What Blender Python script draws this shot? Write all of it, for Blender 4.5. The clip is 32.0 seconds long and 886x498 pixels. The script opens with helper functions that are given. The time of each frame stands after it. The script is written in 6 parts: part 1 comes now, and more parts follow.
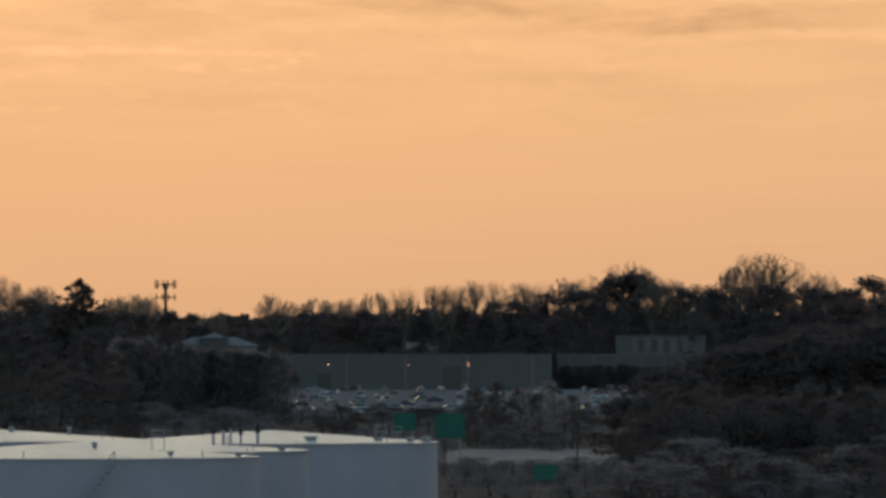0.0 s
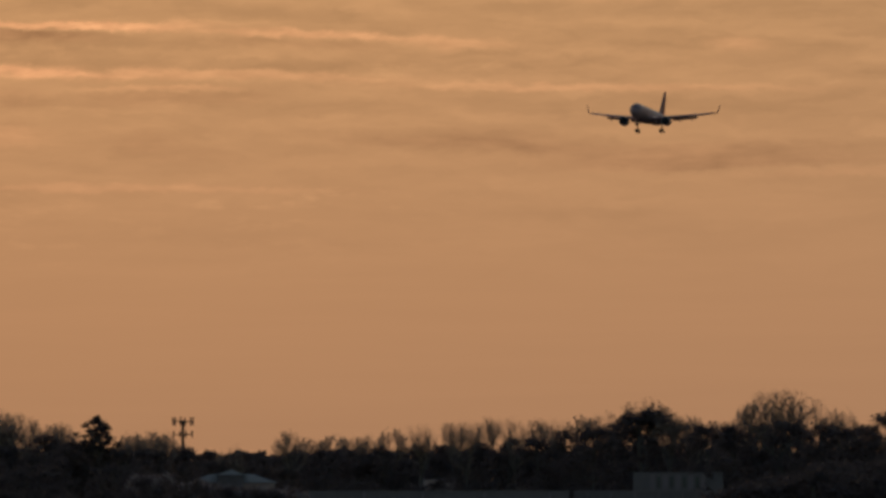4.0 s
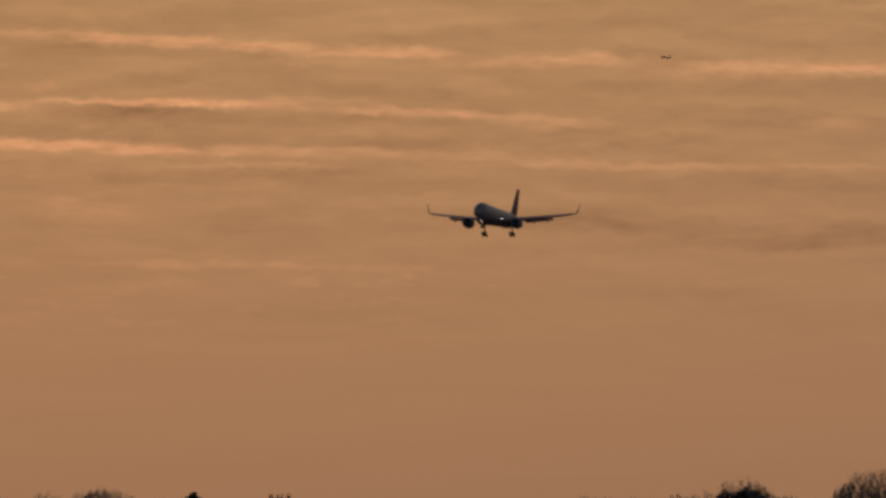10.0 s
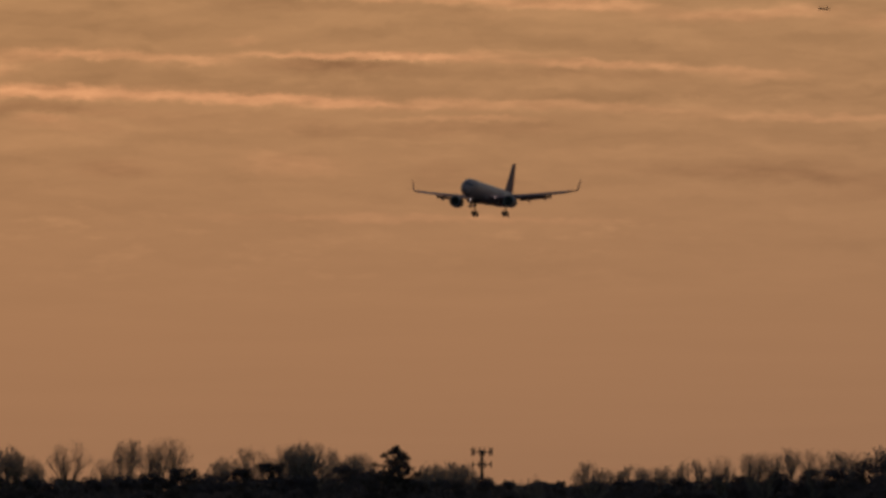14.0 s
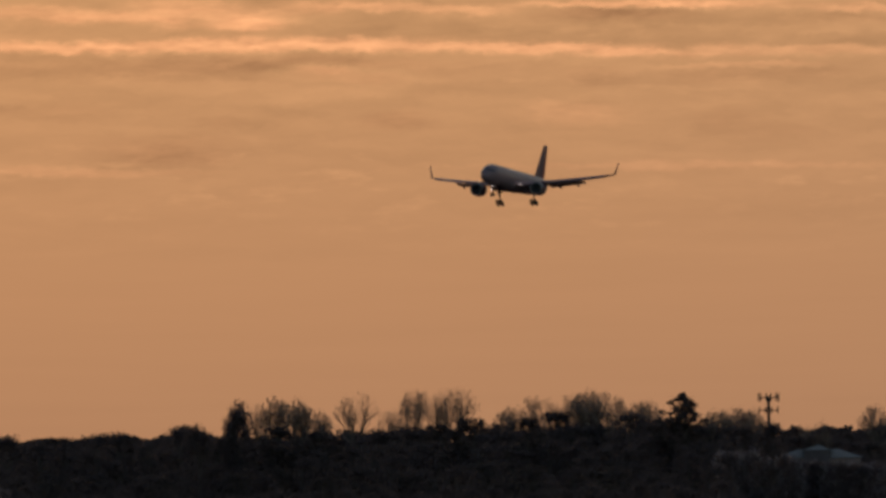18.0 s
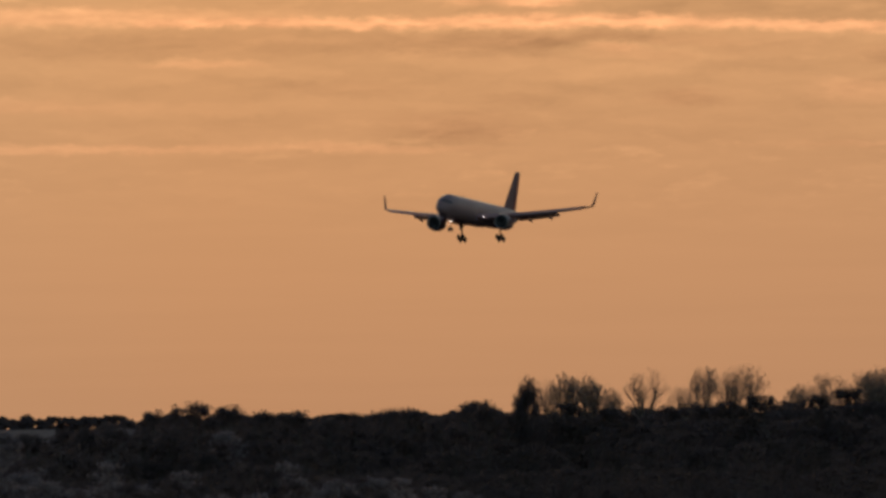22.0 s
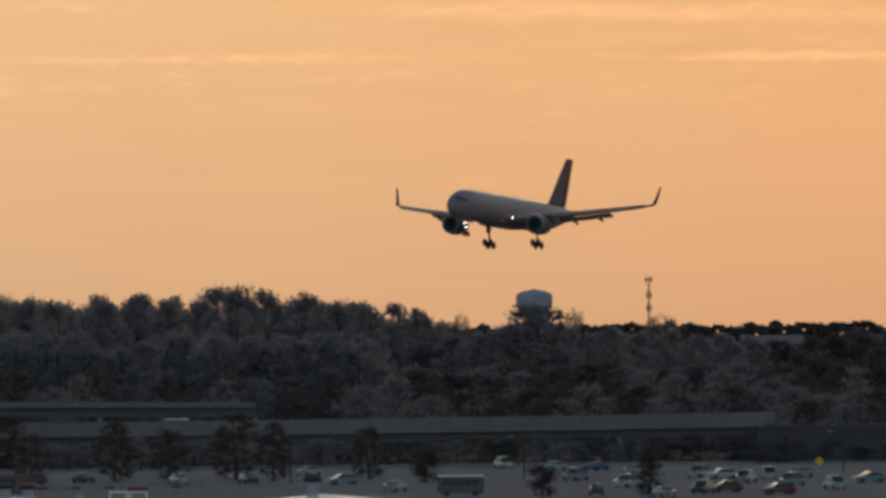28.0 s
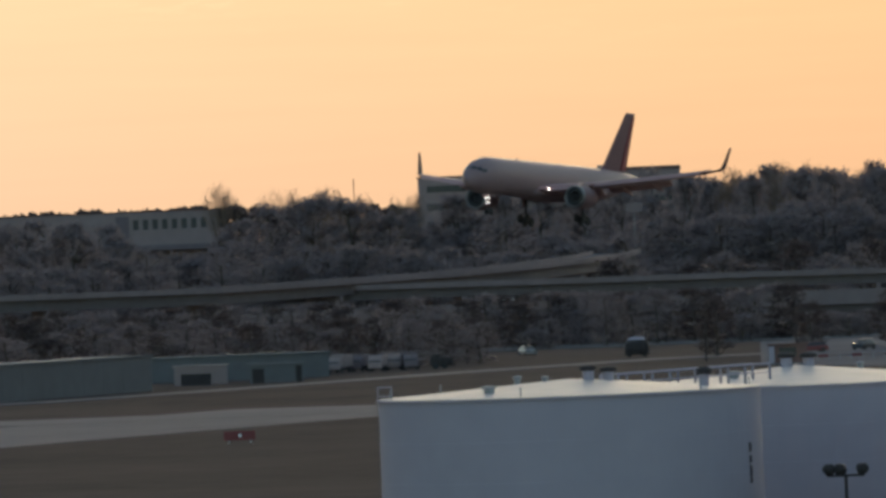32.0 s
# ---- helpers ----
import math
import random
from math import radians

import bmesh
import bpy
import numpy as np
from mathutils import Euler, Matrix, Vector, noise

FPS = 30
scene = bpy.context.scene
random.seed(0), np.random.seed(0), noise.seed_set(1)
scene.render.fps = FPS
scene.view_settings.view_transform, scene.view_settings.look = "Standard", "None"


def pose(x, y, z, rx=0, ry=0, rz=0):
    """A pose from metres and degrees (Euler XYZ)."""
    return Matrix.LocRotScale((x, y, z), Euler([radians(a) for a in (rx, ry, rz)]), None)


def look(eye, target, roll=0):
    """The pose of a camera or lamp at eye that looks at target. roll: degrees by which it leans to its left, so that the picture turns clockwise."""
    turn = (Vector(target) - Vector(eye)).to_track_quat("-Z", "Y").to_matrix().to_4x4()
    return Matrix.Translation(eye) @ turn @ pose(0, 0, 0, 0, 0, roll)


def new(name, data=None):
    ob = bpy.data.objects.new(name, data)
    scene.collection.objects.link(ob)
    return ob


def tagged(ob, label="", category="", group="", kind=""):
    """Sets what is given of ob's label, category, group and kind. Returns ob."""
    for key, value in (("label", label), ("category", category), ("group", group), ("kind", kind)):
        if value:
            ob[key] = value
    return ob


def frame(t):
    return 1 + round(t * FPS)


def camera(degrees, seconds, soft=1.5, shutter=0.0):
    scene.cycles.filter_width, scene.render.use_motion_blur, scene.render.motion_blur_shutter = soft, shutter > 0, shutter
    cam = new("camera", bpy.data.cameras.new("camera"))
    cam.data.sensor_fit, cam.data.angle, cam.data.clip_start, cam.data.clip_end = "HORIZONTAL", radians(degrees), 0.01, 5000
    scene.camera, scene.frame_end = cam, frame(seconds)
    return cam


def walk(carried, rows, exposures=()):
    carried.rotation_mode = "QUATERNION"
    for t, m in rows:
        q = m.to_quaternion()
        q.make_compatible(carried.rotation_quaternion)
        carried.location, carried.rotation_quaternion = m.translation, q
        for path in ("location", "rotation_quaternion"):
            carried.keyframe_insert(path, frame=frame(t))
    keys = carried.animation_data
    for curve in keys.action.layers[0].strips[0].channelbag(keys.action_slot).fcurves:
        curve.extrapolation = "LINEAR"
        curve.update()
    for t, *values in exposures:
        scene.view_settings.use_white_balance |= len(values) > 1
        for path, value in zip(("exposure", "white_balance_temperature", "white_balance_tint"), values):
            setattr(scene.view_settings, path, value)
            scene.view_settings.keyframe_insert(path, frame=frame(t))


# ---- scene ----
# A telephoto view from a high parking deck over an airfield at dusk.
# Places are given as bearing (degrees, clockwise from +Y) and distance from the camera.
EYE = Vector((0.0, 0.0, 21.5))


def polar(b, d, z=0.0):
    return Vector((d * math.sin(radians(b)), d * math.cos(radians(b)), z))


def aim(b, e, lean):
    way = Vector((math.sin(radians(b)) * math.cos(radians(e)), math.cos(radians(b)) * math.cos(radians(e)), math.sin(radians(e))))
    return look(EYE, EYE + 100 * way, lean)


# ---- camera ----
cam = camera(5.1303, 32.0, soft=3.4)
walk(cam, [(t, aim(b, e, r)) for t, b, e, r in [
    (0, -0, 0.4093, 0), (0.5, -0.0219, 0.5552, 0.06), (1, -0.0234, 0.8607, 0.17),
    (1.5, 0.0044, 1.0678, 0.07), (2, 0.0054, 1.239, 0.13), (2.5, -0.0025, 1.2959, 0.12),
    (3, -0.0209, 1.2194, 0.1), (3.5, -0.0661, 1.1975, -0), (5.5, -0.2308, 1.2257, 0.07),
    (6, -0.2642, 1.2185, 0.14), (6.5, -0.2765, 1.2756, 0.15), (7, -0.2871, 1.3226, 0.22),
    (7.5, -0.2867, 1.3309, 0.24), (8, -0.2806, 1.3862, 0.26), (8.5, -0.3381, 1.496, 0.25),
    (9, -0.4487, 1.566, 0.17), (9.5, -0.5421, 1.6124, 0.32), (10, -0.6683, 1.6541, 0.29),
    (10.5, -0.8349, 1.6461, 0.35), (11, -0.9899, 1.613, 0.4), (11.5, -1.1548, 1.5841, 0.33),
    (12, -1.2589, 1.5006, 0.19), (12.5, -1.3393, 1.4352, 0.17), (13, -1.4854, 1.4445, 0.13),
    (13.5, -1.6627, 1.4202, 0.07), (15.5, -2.4349, 1.2564, 0.18), (16, -2.7183, 1.243, -0.01),
    (16.5, -2.9978, 1.2487, -0.26), (17, -3.1257, 1.2689, -0.39), (17.5, -3.2592, 1.1971, -0.63),
    (18, -3.4798, 1.089, -0.8), (18.5, -3.6895, 1.0324, -0.9), (19, -3.8907, 1.0904, -0.79),
    (19.5, -4.1273, 1.129, -0.64), (20, -4.4208, 1.0664, -0.75), (20.5, -4.6699, 0.9657, -0.81),
    (21, -4.7923, 0.9524, -0.75), (21.5, -4.9258, 0.9787, -0.72), (22, -5.1643, 0.9723, -0.59),
    (22.5, -5.4382, 0.9961, -0.52), (23, -5.7143, 0.9802, -0.49), (23.5, -6.0032, 0.9163, -0.42),
    (24, -6.2972, 0.9831, -0.3), (24.5, -6.5146, 0.999, -0.29), (26.5, -8.1715, 0.6522, -0.29),
    (27, -8.6464, 0.4943, -0.37), (27.5, -9.128, 0.4185, -0.38), (28, -9.5054, 0.47, -0.6),
    (28.5, -9.9607, 0.3388, -0.68), (29, -10.4622, 0.241, -0.77), (29.5, -11.1383, 0.2061, -1.07),
    (30, -11.8621, 0.1602, -1.45), (30.5, -12.3198, 0.0978, -1.78), (31, -12.772, -0.1034, -2),
    (31.5, -13.3739, -0.2231, -2.13), (32, -14.0144, -0.1861, -2.29),
]], exposures=[(0, 0.58, 6050, 0), (1, 0.33, 6150, 3), (2, -0.10, 6450, 4), (3.5, -0.37, 6500, 10), (6, -0.40, 6500, 10), (8, -0.43, 6500, 12), (9, -0.62, 6500, 13), (13, -0.76, 6500, 13), (16, -0.64, 6500, 13), (19, -0.22, 6500, 13), (23, -0.14, 6500, 10), (26.5, -0.05, 6450, 8), (27.2, 0.27, 6250, 5), (28, 0.38, 6200, 4), (29.5, 0.60, 6150, 4), (32, 0.86, 6150, 4)])

# ---- light ----
SUN_BEARING, SUN_HEIGHT = -7.0, 6.5
world = bpy.data.worlds.new("sky")
scene.world = world
world.use_nodes = True
wn = world.node_tree.nodes
sky = wn.new("ShaderNodeTexSky")
sky.sky_type = "NISHITA"
sky.sun_disc = False
sky.sun_elevation, sky.sun_rotation = radians(SUN_HEIGHT), radians(SUN_BEARING)
sky.air_density, sky.dust_density, sky.ozone_density = 0.85, 1.0, 0.9
world.node_tree.links.new(sky.outputs[0], wn["Background"].inputs[0])
wn["Background"].inputs[1].default_value = 0.15
sun = new("sun", bpy.data.lights.new("sun", "SUN"))
sun.data.energy, sun.data.angle, sun.data.color = 0.22, radians(14), (1.0, 0.72, 0.48)
sun.matrix_basis = look((0, 0, 0), -polar(SUN_BEARING, math.cos(radians(SUN_HEIGHT)), math.sin(radians(SUN_HEIGHT))))


# ---- materials ----
def material(name, c1, c2, size=1.0, rough=0.8, bump=0.0, metal=0.0, random_mix=0.0, glow=0.0, coat=0.0, gloss=0.5, thin=0.0):
    """Two colours mixed by noise at two scales, of features about size metres wide."""
    m = bpy.data.materials.new(name)
    m.use_nodes = True
    nt = m.node_tree
    n, l = nt.nodes, nt.links
    bs = n["Principled BSDF"]
    co = n.new("ShaderNodeTexCoord")
    a = n.new("ShaderNodeTexNoise")
    a.inputs["Scale"].default_value, a.inputs["Detail"].default_value = 1.0 / size, 6.0
    b = n.new("ShaderNodeTexNoise")
    b.inputs["Scale"].default_value, b.inputs["Detail"].default_value = 0.13 / size, 3.0
    for x in (a, b):
        l.new(co.outputs["Object"], x.inputs["Vector"])
    add = n.new("ShaderNodeMath")
    add.operation = "ADD"
    l.new(a.outputs[0], add.inputs[0])
    l.new(b.outputs[0], add.inputs[1])
    last = add.outputs[0]
    if random_mix:
        info = n.new("ShaderNodeObjectInfo")
        ma = n.new("ShaderNodeMath")
        ma.operation = "MULTIPLY_ADD"
        l.new(info.outputs["Random"], ma.inputs[0])
        ma.inputs[1].default_value = random_mix
        l.new(last, ma.inputs[2])
        last = ma.outputs[0]
    rng = n.new("ShaderNodeMapRange")
    rng.inputs["From Min"].default_value, rng.inputs["From Max"].default_value = 0.65, 1.35 + random_mix
    l.new(last, rng.inputs["Value"])
    mix = n.new("ShaderNodeMix")
    mix.data_type = "RGBA"
    mix.inputs["A"].default_value, mix.inputs["B"].default_value = (*c1, 1), (*c2, 1)
    l.new(rng.outputs[0], mix.inputs["Factor"])
    l.new(mix.outputs["Result"], bs.inputs["Base Color"])
    bs.inputs["Roughness"].default_value, bs.inputs["Metallic"].default_value = rough, metal
    bs.inputs["Coat Weight"].default_value = coat
    bs.inputs["Specular IOR Level"].default_value = gloss
    if bump:
        bp = n.new("ShaderNodeBump")
        bp.inputs["Strength"].default_value, bp.inputs["Distance"].default_value = bump, size * 0.2
        l.new(a.outputs[0], bp.inputs["Height"])
        l.new(bp.outputs[0], bs.inputs["Normal"])
    if thin:
        # thin leaves and twigs let some light through
        tr = n.new("ShaderNodeBsdfTranslucent")
        l.new(mix.outputs["Result"], tr.inputs["Color"])
        ms = n.new("ShaderNodeMixShader")
        ms.inputs[0].default_value = thin
        l.new(bs.outputs[0], ms.inputs[1])
        l.new(tr.outputs[0], ms.inputs[2])
        l.new(ms.outputs[0], n["Material Output"].inputs[0])
    if glow:
        bs.inputs["Emission Color"].default_value = (*c1, 1)
        bs.inputs["Emission Strength"].default_value = glow
    return m


M_GRASS = material("dormant_grass", (0.104, 0.082, 0.073), (0.067, 0.054, 0.05), 6.0, 0.95, 0.3, gloss=0.0025)
M_ASPHALT = material("worn_asphalt", (0.215, 0.19, 0.186), (0.155, 0.138, 0.136), 7.0, 0.9, 0.1, gloss=0.0007)
M_CONCRETE = material("runway_concrete", (0.212, 0.188, 0.186), (0.157, 0.141, 0.142), 5.0, 0.85, 0.05, gloss=0.006)
M_WORNROAD = material("worn_road", (0.20, 0.182, 0.172), (0.15, 0.137, 0.13), 5.0, 0.85, 0.05, gloss=0.0)
M_BRIDGE = material("bridge_concrete", (0.225, 0.176, 0.175), (0.165, 0.13, 0.129), 2.0, 0.85, 0.1, gloss=0.3)
M_STEEL_BLUE = material("painted_girder", (0.122, 0.1, 0.102), (0.09, 0.074, 0.076), 1.5, 0.7, gloss=0.3)
# tank white dulled and cooled: shade on the shells put into the colour
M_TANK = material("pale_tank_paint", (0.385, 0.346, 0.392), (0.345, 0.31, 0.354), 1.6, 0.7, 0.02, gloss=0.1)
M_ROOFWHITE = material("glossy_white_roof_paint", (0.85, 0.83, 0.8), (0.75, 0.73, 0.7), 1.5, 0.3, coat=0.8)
# paler and warmer than the shells: sunset light on the tops is coloured in
M_TANKROOF = material("lit_weathered_roof", (0.64, 0.53, 0.475), (0.47, 0.385, 0.345), 1.8, 0.6, 0.05)
M_GALV = material("galvanised_steel", (0.33, 0.33, 0.335), (0.26, 0.26, 0.265), 0.4, 0.65, 0.0, 0.3)
M_DARKMETAL = material("dark_metal", (0.05, 0.042, 0.042), (0.034, 0.03, 0.03), 0.3, 0.7, 0.0, 0.0, gloss=0.2)
M_BARK = material("grey_bark", (0.10, 0.08, 0.068), (0.06, 0.05, 0.042), 0.5, 0.9, 0.4, 0.0, 0.4)
M_TWIG = material("bare_twigs", (0.24, 0.18, 0.14), (0.15, 0.115, 0.095), 0.6, 0.85, 0.0, 0.0, 0.5, gloss=0.4, thin=0.3)
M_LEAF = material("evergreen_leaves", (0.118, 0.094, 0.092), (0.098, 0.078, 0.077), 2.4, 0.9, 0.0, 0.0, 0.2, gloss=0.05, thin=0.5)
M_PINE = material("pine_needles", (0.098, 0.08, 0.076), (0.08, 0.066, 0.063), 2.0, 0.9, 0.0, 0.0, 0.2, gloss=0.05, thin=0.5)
# winter woods come in two tones: M_SHRUB has haze in its colour, M_LEAF none
M_SHRUB = material("hazed_winter_scrub", (0.238, 0.202, 0.208), (0.222, 0.188, 0.193), 1.0, 0.9, 0.0, 0.0, 0.15, gloss=0.05, thin=0.5)
M_WALL = material("pale_metal_siding", (0.185, 0.15, 0.158), (0.145, 0.117, 0.124), 2.0, 0.7, gloss=0.1)
M_WALL2 = material("tan_stucco_wall", (0.31, 0.235, 0.225), (0.25, 0.19, 0.182), 2.5, 0.85, gloss=0.2)
M_FACADE = material("pale_tan_facade", (0.285, 0.222, 0.215), (0.225, 0.176, 0.17), 2.5, 0.85, gloss=0.2)
M_GREYSHED = material("grey_cladding", (0.135, 0.135, 0.142), (0.11, 0.11, 0.116), 2.0, 0.7, gloss=0.1)
M_DULLCLAD = material("dull_warehouse_cladding", (0.135, 0.118, 0.118), (0.11, 0.096, 0.096), 2.5, 0.7, gloss=0.1)
M_ROOF = material("light_shingle_roof", (0.24, 0.22, 0.205), (0.17, 0.16, 0.15), 1.5, 0.85, gloss=0.2)
M_BRICKRED = material("red_brown_coping", (0.19, 0.115, 0.1), (0.14, 0.088, 0.078), 1.0, 0.8, gloss=0.2)
M_WINDOW = material("dark_glazing", (0.02, 0.022, 0.025), (0.03, 0.033, 0.036), 1.0, 0.3)
M_GREEN = material("green_sign_sheet", (0.008, 0.10, 0.07), (0.006, 0.08, 0.057), 1.0, 0.6)
M_YELLOW = material("yellow_sign_sheet", (0.75, 0.45, 0.02), (0.65, 0.38, 0.02), 1.0, 0.5)
M_RED = material("red_sign_sheet", (0.45, 0.03, 0.025), (0.36, 0.025, 0.02), 1.0, 0.5)
M_DARKRED = material("faded_red_sheet", (0.16, 0.028, 0.03), (0.12, 0.024, 0.026), 1.0, 0.6)
M_WHITE = material("white_marking", (0.75, 0.75, 0.73), (0.62, 0.62, 0.60), 1.0, 0.6)
M_RUBBER = material("tyre_rubber", (0.025, 0.025, 0.025), (0.035, 0.034, 0.033), 0.1, 0.85)
M_LAMPWARM = material("lit_lamp_warm", (1.0, 0.42, 0.24), (1.0, 0.42, 0.24), 1.0, 0.5, glow=5.0)
M_LAMPWHITE = material("lit_headlight", (1.0, 0.88, 0.80), (1.0, 0.88, 0.80), 1.0, 0.5, glow=6.0)
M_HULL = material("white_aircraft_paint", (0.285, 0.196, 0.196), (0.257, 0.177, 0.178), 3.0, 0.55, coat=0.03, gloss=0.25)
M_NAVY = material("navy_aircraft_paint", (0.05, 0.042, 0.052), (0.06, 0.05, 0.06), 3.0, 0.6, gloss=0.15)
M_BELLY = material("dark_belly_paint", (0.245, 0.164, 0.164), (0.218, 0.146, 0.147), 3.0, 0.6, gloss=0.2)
M_FIN = material("dark_fin_paint", (0.19, 0.10, 0.10), (0.165, 0.088, 0.09), 3.0, 0.6, gloss=0.2)
M_CRIMSON = material("red_aircraft_paint", (0.24, 0.035, 0.035), (0.20, 0.03, 0.03), 3.0, 0.6)
M_WINGGREY = material("grey_wing_paint", (0.42, 0.25, 0.24), (0.35, 0.208, 0.2), 2.0, 0.5, gloss=0.3)
M_NACELLE = material("dark_nacelle_paint", (0.21, 0.135, 0.138), (0.175, 0.113, 0.116), 2.0, 0.55, gloss=0.2)
M_BARE = material("polished_metal", (0.24, 0.235, 0.235), (0.19, 0.185, 0.185), 1.0, 0.45, 0.0, 1.0)


# ---- mesh helpers ----
def finish(name, bm, mat, smooth=False):
    me = bpy.data.meshes.new(name)
    bmesh.ops.recalc_face_normals(bm, faces=bm.faces)
    bm.to_mesh(me)
    bm.free()
    for m in (mat if isinstance(mat, (list, tuple)) else [mat]):
        me.materials.append(m)
    if smooth:
        for p in me.polygons:
            p.use_smooth = True
    return me


def part(name, bm, mat, parent, label="", at=None, smooth=False):
    me = bm if isinstance(bm, bpy.types.Mesh) else finish(name, bm, mat, smooth)
    ob = new(name, me)
    ob.parent = parent
    if at is not None:
        ob.matrix_basis = at
    if label:
        tagged(ob, label)
    return ob


def thing(name, at, label, category, group="", kind=""):
    ob = new(name)
    ob.empty_display_size = 1.0
    ob.matrix_basis = at
    return tagged(ob, label, category, group, kind)


def box(bm, x0, x1, y0, y1, z0, z1, bevel=0.0):
    vs = [bm.verts.new(p) for p in ((x0, y0, z0), (x1, y0, z0), (x1, y1, z0), (x0, y1, z0), (x0, y0, z1), (x1, y0, z1), (x1, y1, z1), (x0, y1, z1))]
    fs = [bm.faces.new([vs[i] for i in f]) for f in ((0, 3, 2, 1), (4, 5, 6, 7), (0, 1, 5, 4), (1, 2, 6, 5), (2, 3, 7, 6), (3, 0, 4, 7))]
    if bevel:
        es = {e for f in fs for e in f.edges}
        bmesh.ops.bevel(bm, geom=list(es), offset=bevel, segments=1, affect="EDGES")
    return bm


def boxes(*rows, bevel=0.0):
    bm = bmesh.new()
    for r in rows:
        box(bm, *r, bevel=bevel)
    return bm


def tube(bm, a, b, r0, r1=None, n=8, caps=True):
    """A tapered round bar from a to b."""
    r1 = r0 if r1 is None else r1
    a, b = Vector(a), Vector(b)
    w = (b - a).normalized()
    u = w.orthogonal().normalized()
    v = w.cross(u)
    ring = []
    for c, r in ((a, r0), (b, r1)):
        ring.append([bm.verts.new(c + r * (math.cos(2 * math.pi * k / n) * u + math.sin(2 * math.pi * k / n) * v)) for k in range(n)])
    for k in range(n):
        bm.faces.new((ring[0][k], ring[0][(k + 1) % n], ring[1][(k + 1) % n], ring[1][k]))
    if caps:
        bm.faces.new(ring[0][::-1])
        bm.faces.new(ring[1])
    return bm


def bars(*rows, n=8):
    bm = bmesh.new()
    for r in rows:
        tube(bm, *r, n=n)
    return bm


def lathe(profile, n=32, axis="z", centre=(0, 0, 0)):
    """A body of revolution from (radius, height) pairs."""
    bm = bmesh.new()
    rings = []
    for r, h in profile:
        ring = []
        for k in range(n):
            a = 2 * math.pi * k / n
            p = (r * math.cos(a), r * math.sin(a), h) if axis == "z" else (r * math.cos(a), h, r * math.sin(a)) if axis == "y" else (h, r * math.cos(a), r * math.sin(a))
            ring.append(bm.verts.new(Vector(p) + Vector(centre)))
        rings.append(ring)
    for p, q in zip(rings, rings[1:]):
        for k in range(n):
            bm.faces.new((p[k], p[(k + 1) % n], q[(k + 1) % n], q[k]))
    if profile[0][0] > 1e-4:
        bm.faces.new(rings[0][::-1])
    if profile[-1][0] > 1e-4:
        bm.faces.new(rings[-1])
    bmesh.ops.remove_doubles(bm, verts=bm.verts, dist=1e-4)
    return bm


def loft(rings, closed=True):
    bm = bmesh.new()
    rows = [[bm.verts.new(p) for p in r] for r in rings]
    n = len(rows[0])
    for p, q in zip(rows, rows[1:]):
        for k in range(n):
            bm.faces.new((p[k], p[(k + 1) % n], q[(k + 1) % n], q[k]))
    if closed:
        bm.faces.new(rows[0][::-1])
        bm.faces.new(rows[-1])
    return bm


# ---- ground ----
def smooth(a, b, x):
    k = min(max((x - a) / (b - a), 0.0), 1.0)
    return k * k * (3 - 2 * k)


def ground_height(x, y):
    d = math.hypot(x, y)
    b = math.degrees(math.atan2(x, y))
    k = smooth(-1.8, -1.2, b)
    rise = 8 * ((1 - k) * smooth(2000, 2400, d) + k * smooth(3060, 3300, d))
    return rise * (1 if y > 0 else 0)


def build_ground():
    bs = [-180 + 10 * i for i in range(15)] + [-30 + 0.5 * i for i in range(121)] + [40 + 10 * i for i in range(14)]
    ds = [0.0, 60, 150, 300, 500, 700, 900, 1050, 1200, 1350, 1500, 1650, 1800, 1900, 2000, 2080, 2160, 2240, 2320, 2400, 2600, 2800, 2950, 3060, 3120, 3180, 3240, 3300, 3600, 4000, 4400, 4800, 4990]
    bm = bmesh.new()
    grid = []
    for d in ds[1:]:
        row = []
        for b in bs:
            p = polar(b, d)
            p.z = ground_height(p.x, p.y)
            row.append(bm.verts.new(p))
        grid.append(row)
    mid = bm.verts.new((0, 0, 0))
    n = len(bs)
    for k in range(n):
        bm.faces.new((mid, grid[0][(k + 1) % n], grid[0][k]))
    for p, q in zip(grid, grid[1:]):
        for k in range(n):
            bm.faces.new((p[k], p[(k + 1) % n], q[(k + 1) % n], q[k]))
    ob = new("ground", finish("ground", bm, M_GRASS, True))
    tagged(ob, "brown dormant grass rolling away to wooded rises", "ground", kind="structure")


build_ground()


def slab(name, pts, top, mat, label, category, thick=0.3):
    """A flat paved area from plan corners."""
    bm = bmesh.new()
    lo = [bm.verts.new((x, y, top - thick)) for x, y in pts]
    hi = [bm.verts.new((x, y, top)) for x, y in pts]
    n = len(pts)
    bm.faces.new(hi)
    bm.faces.new(lo[::-1])
    for k in range(n):
        bm.faces.new((lo[k], lo[(k + 1) % n], hi[(k + 1) % n], hi[k]))
    ob = new(name, finish(name, bm, mat))
    return tagged(ob, label, category, kind="structure")


def plan(*bd):
    return [tuple(polar(b, d)[:2]) for b, d in bd]


def strip(a, b, w):
    """Plan corners of a band w wide from a to b."""
    a, b = Vector(a), Vector(b)
    s = (b - a).normalized()
    s = Vector((-s.y, s.x)) * (w / 2)
    return [tuple(a + s), tuple(b + s), tuple(b - s), tuple(a - s)]


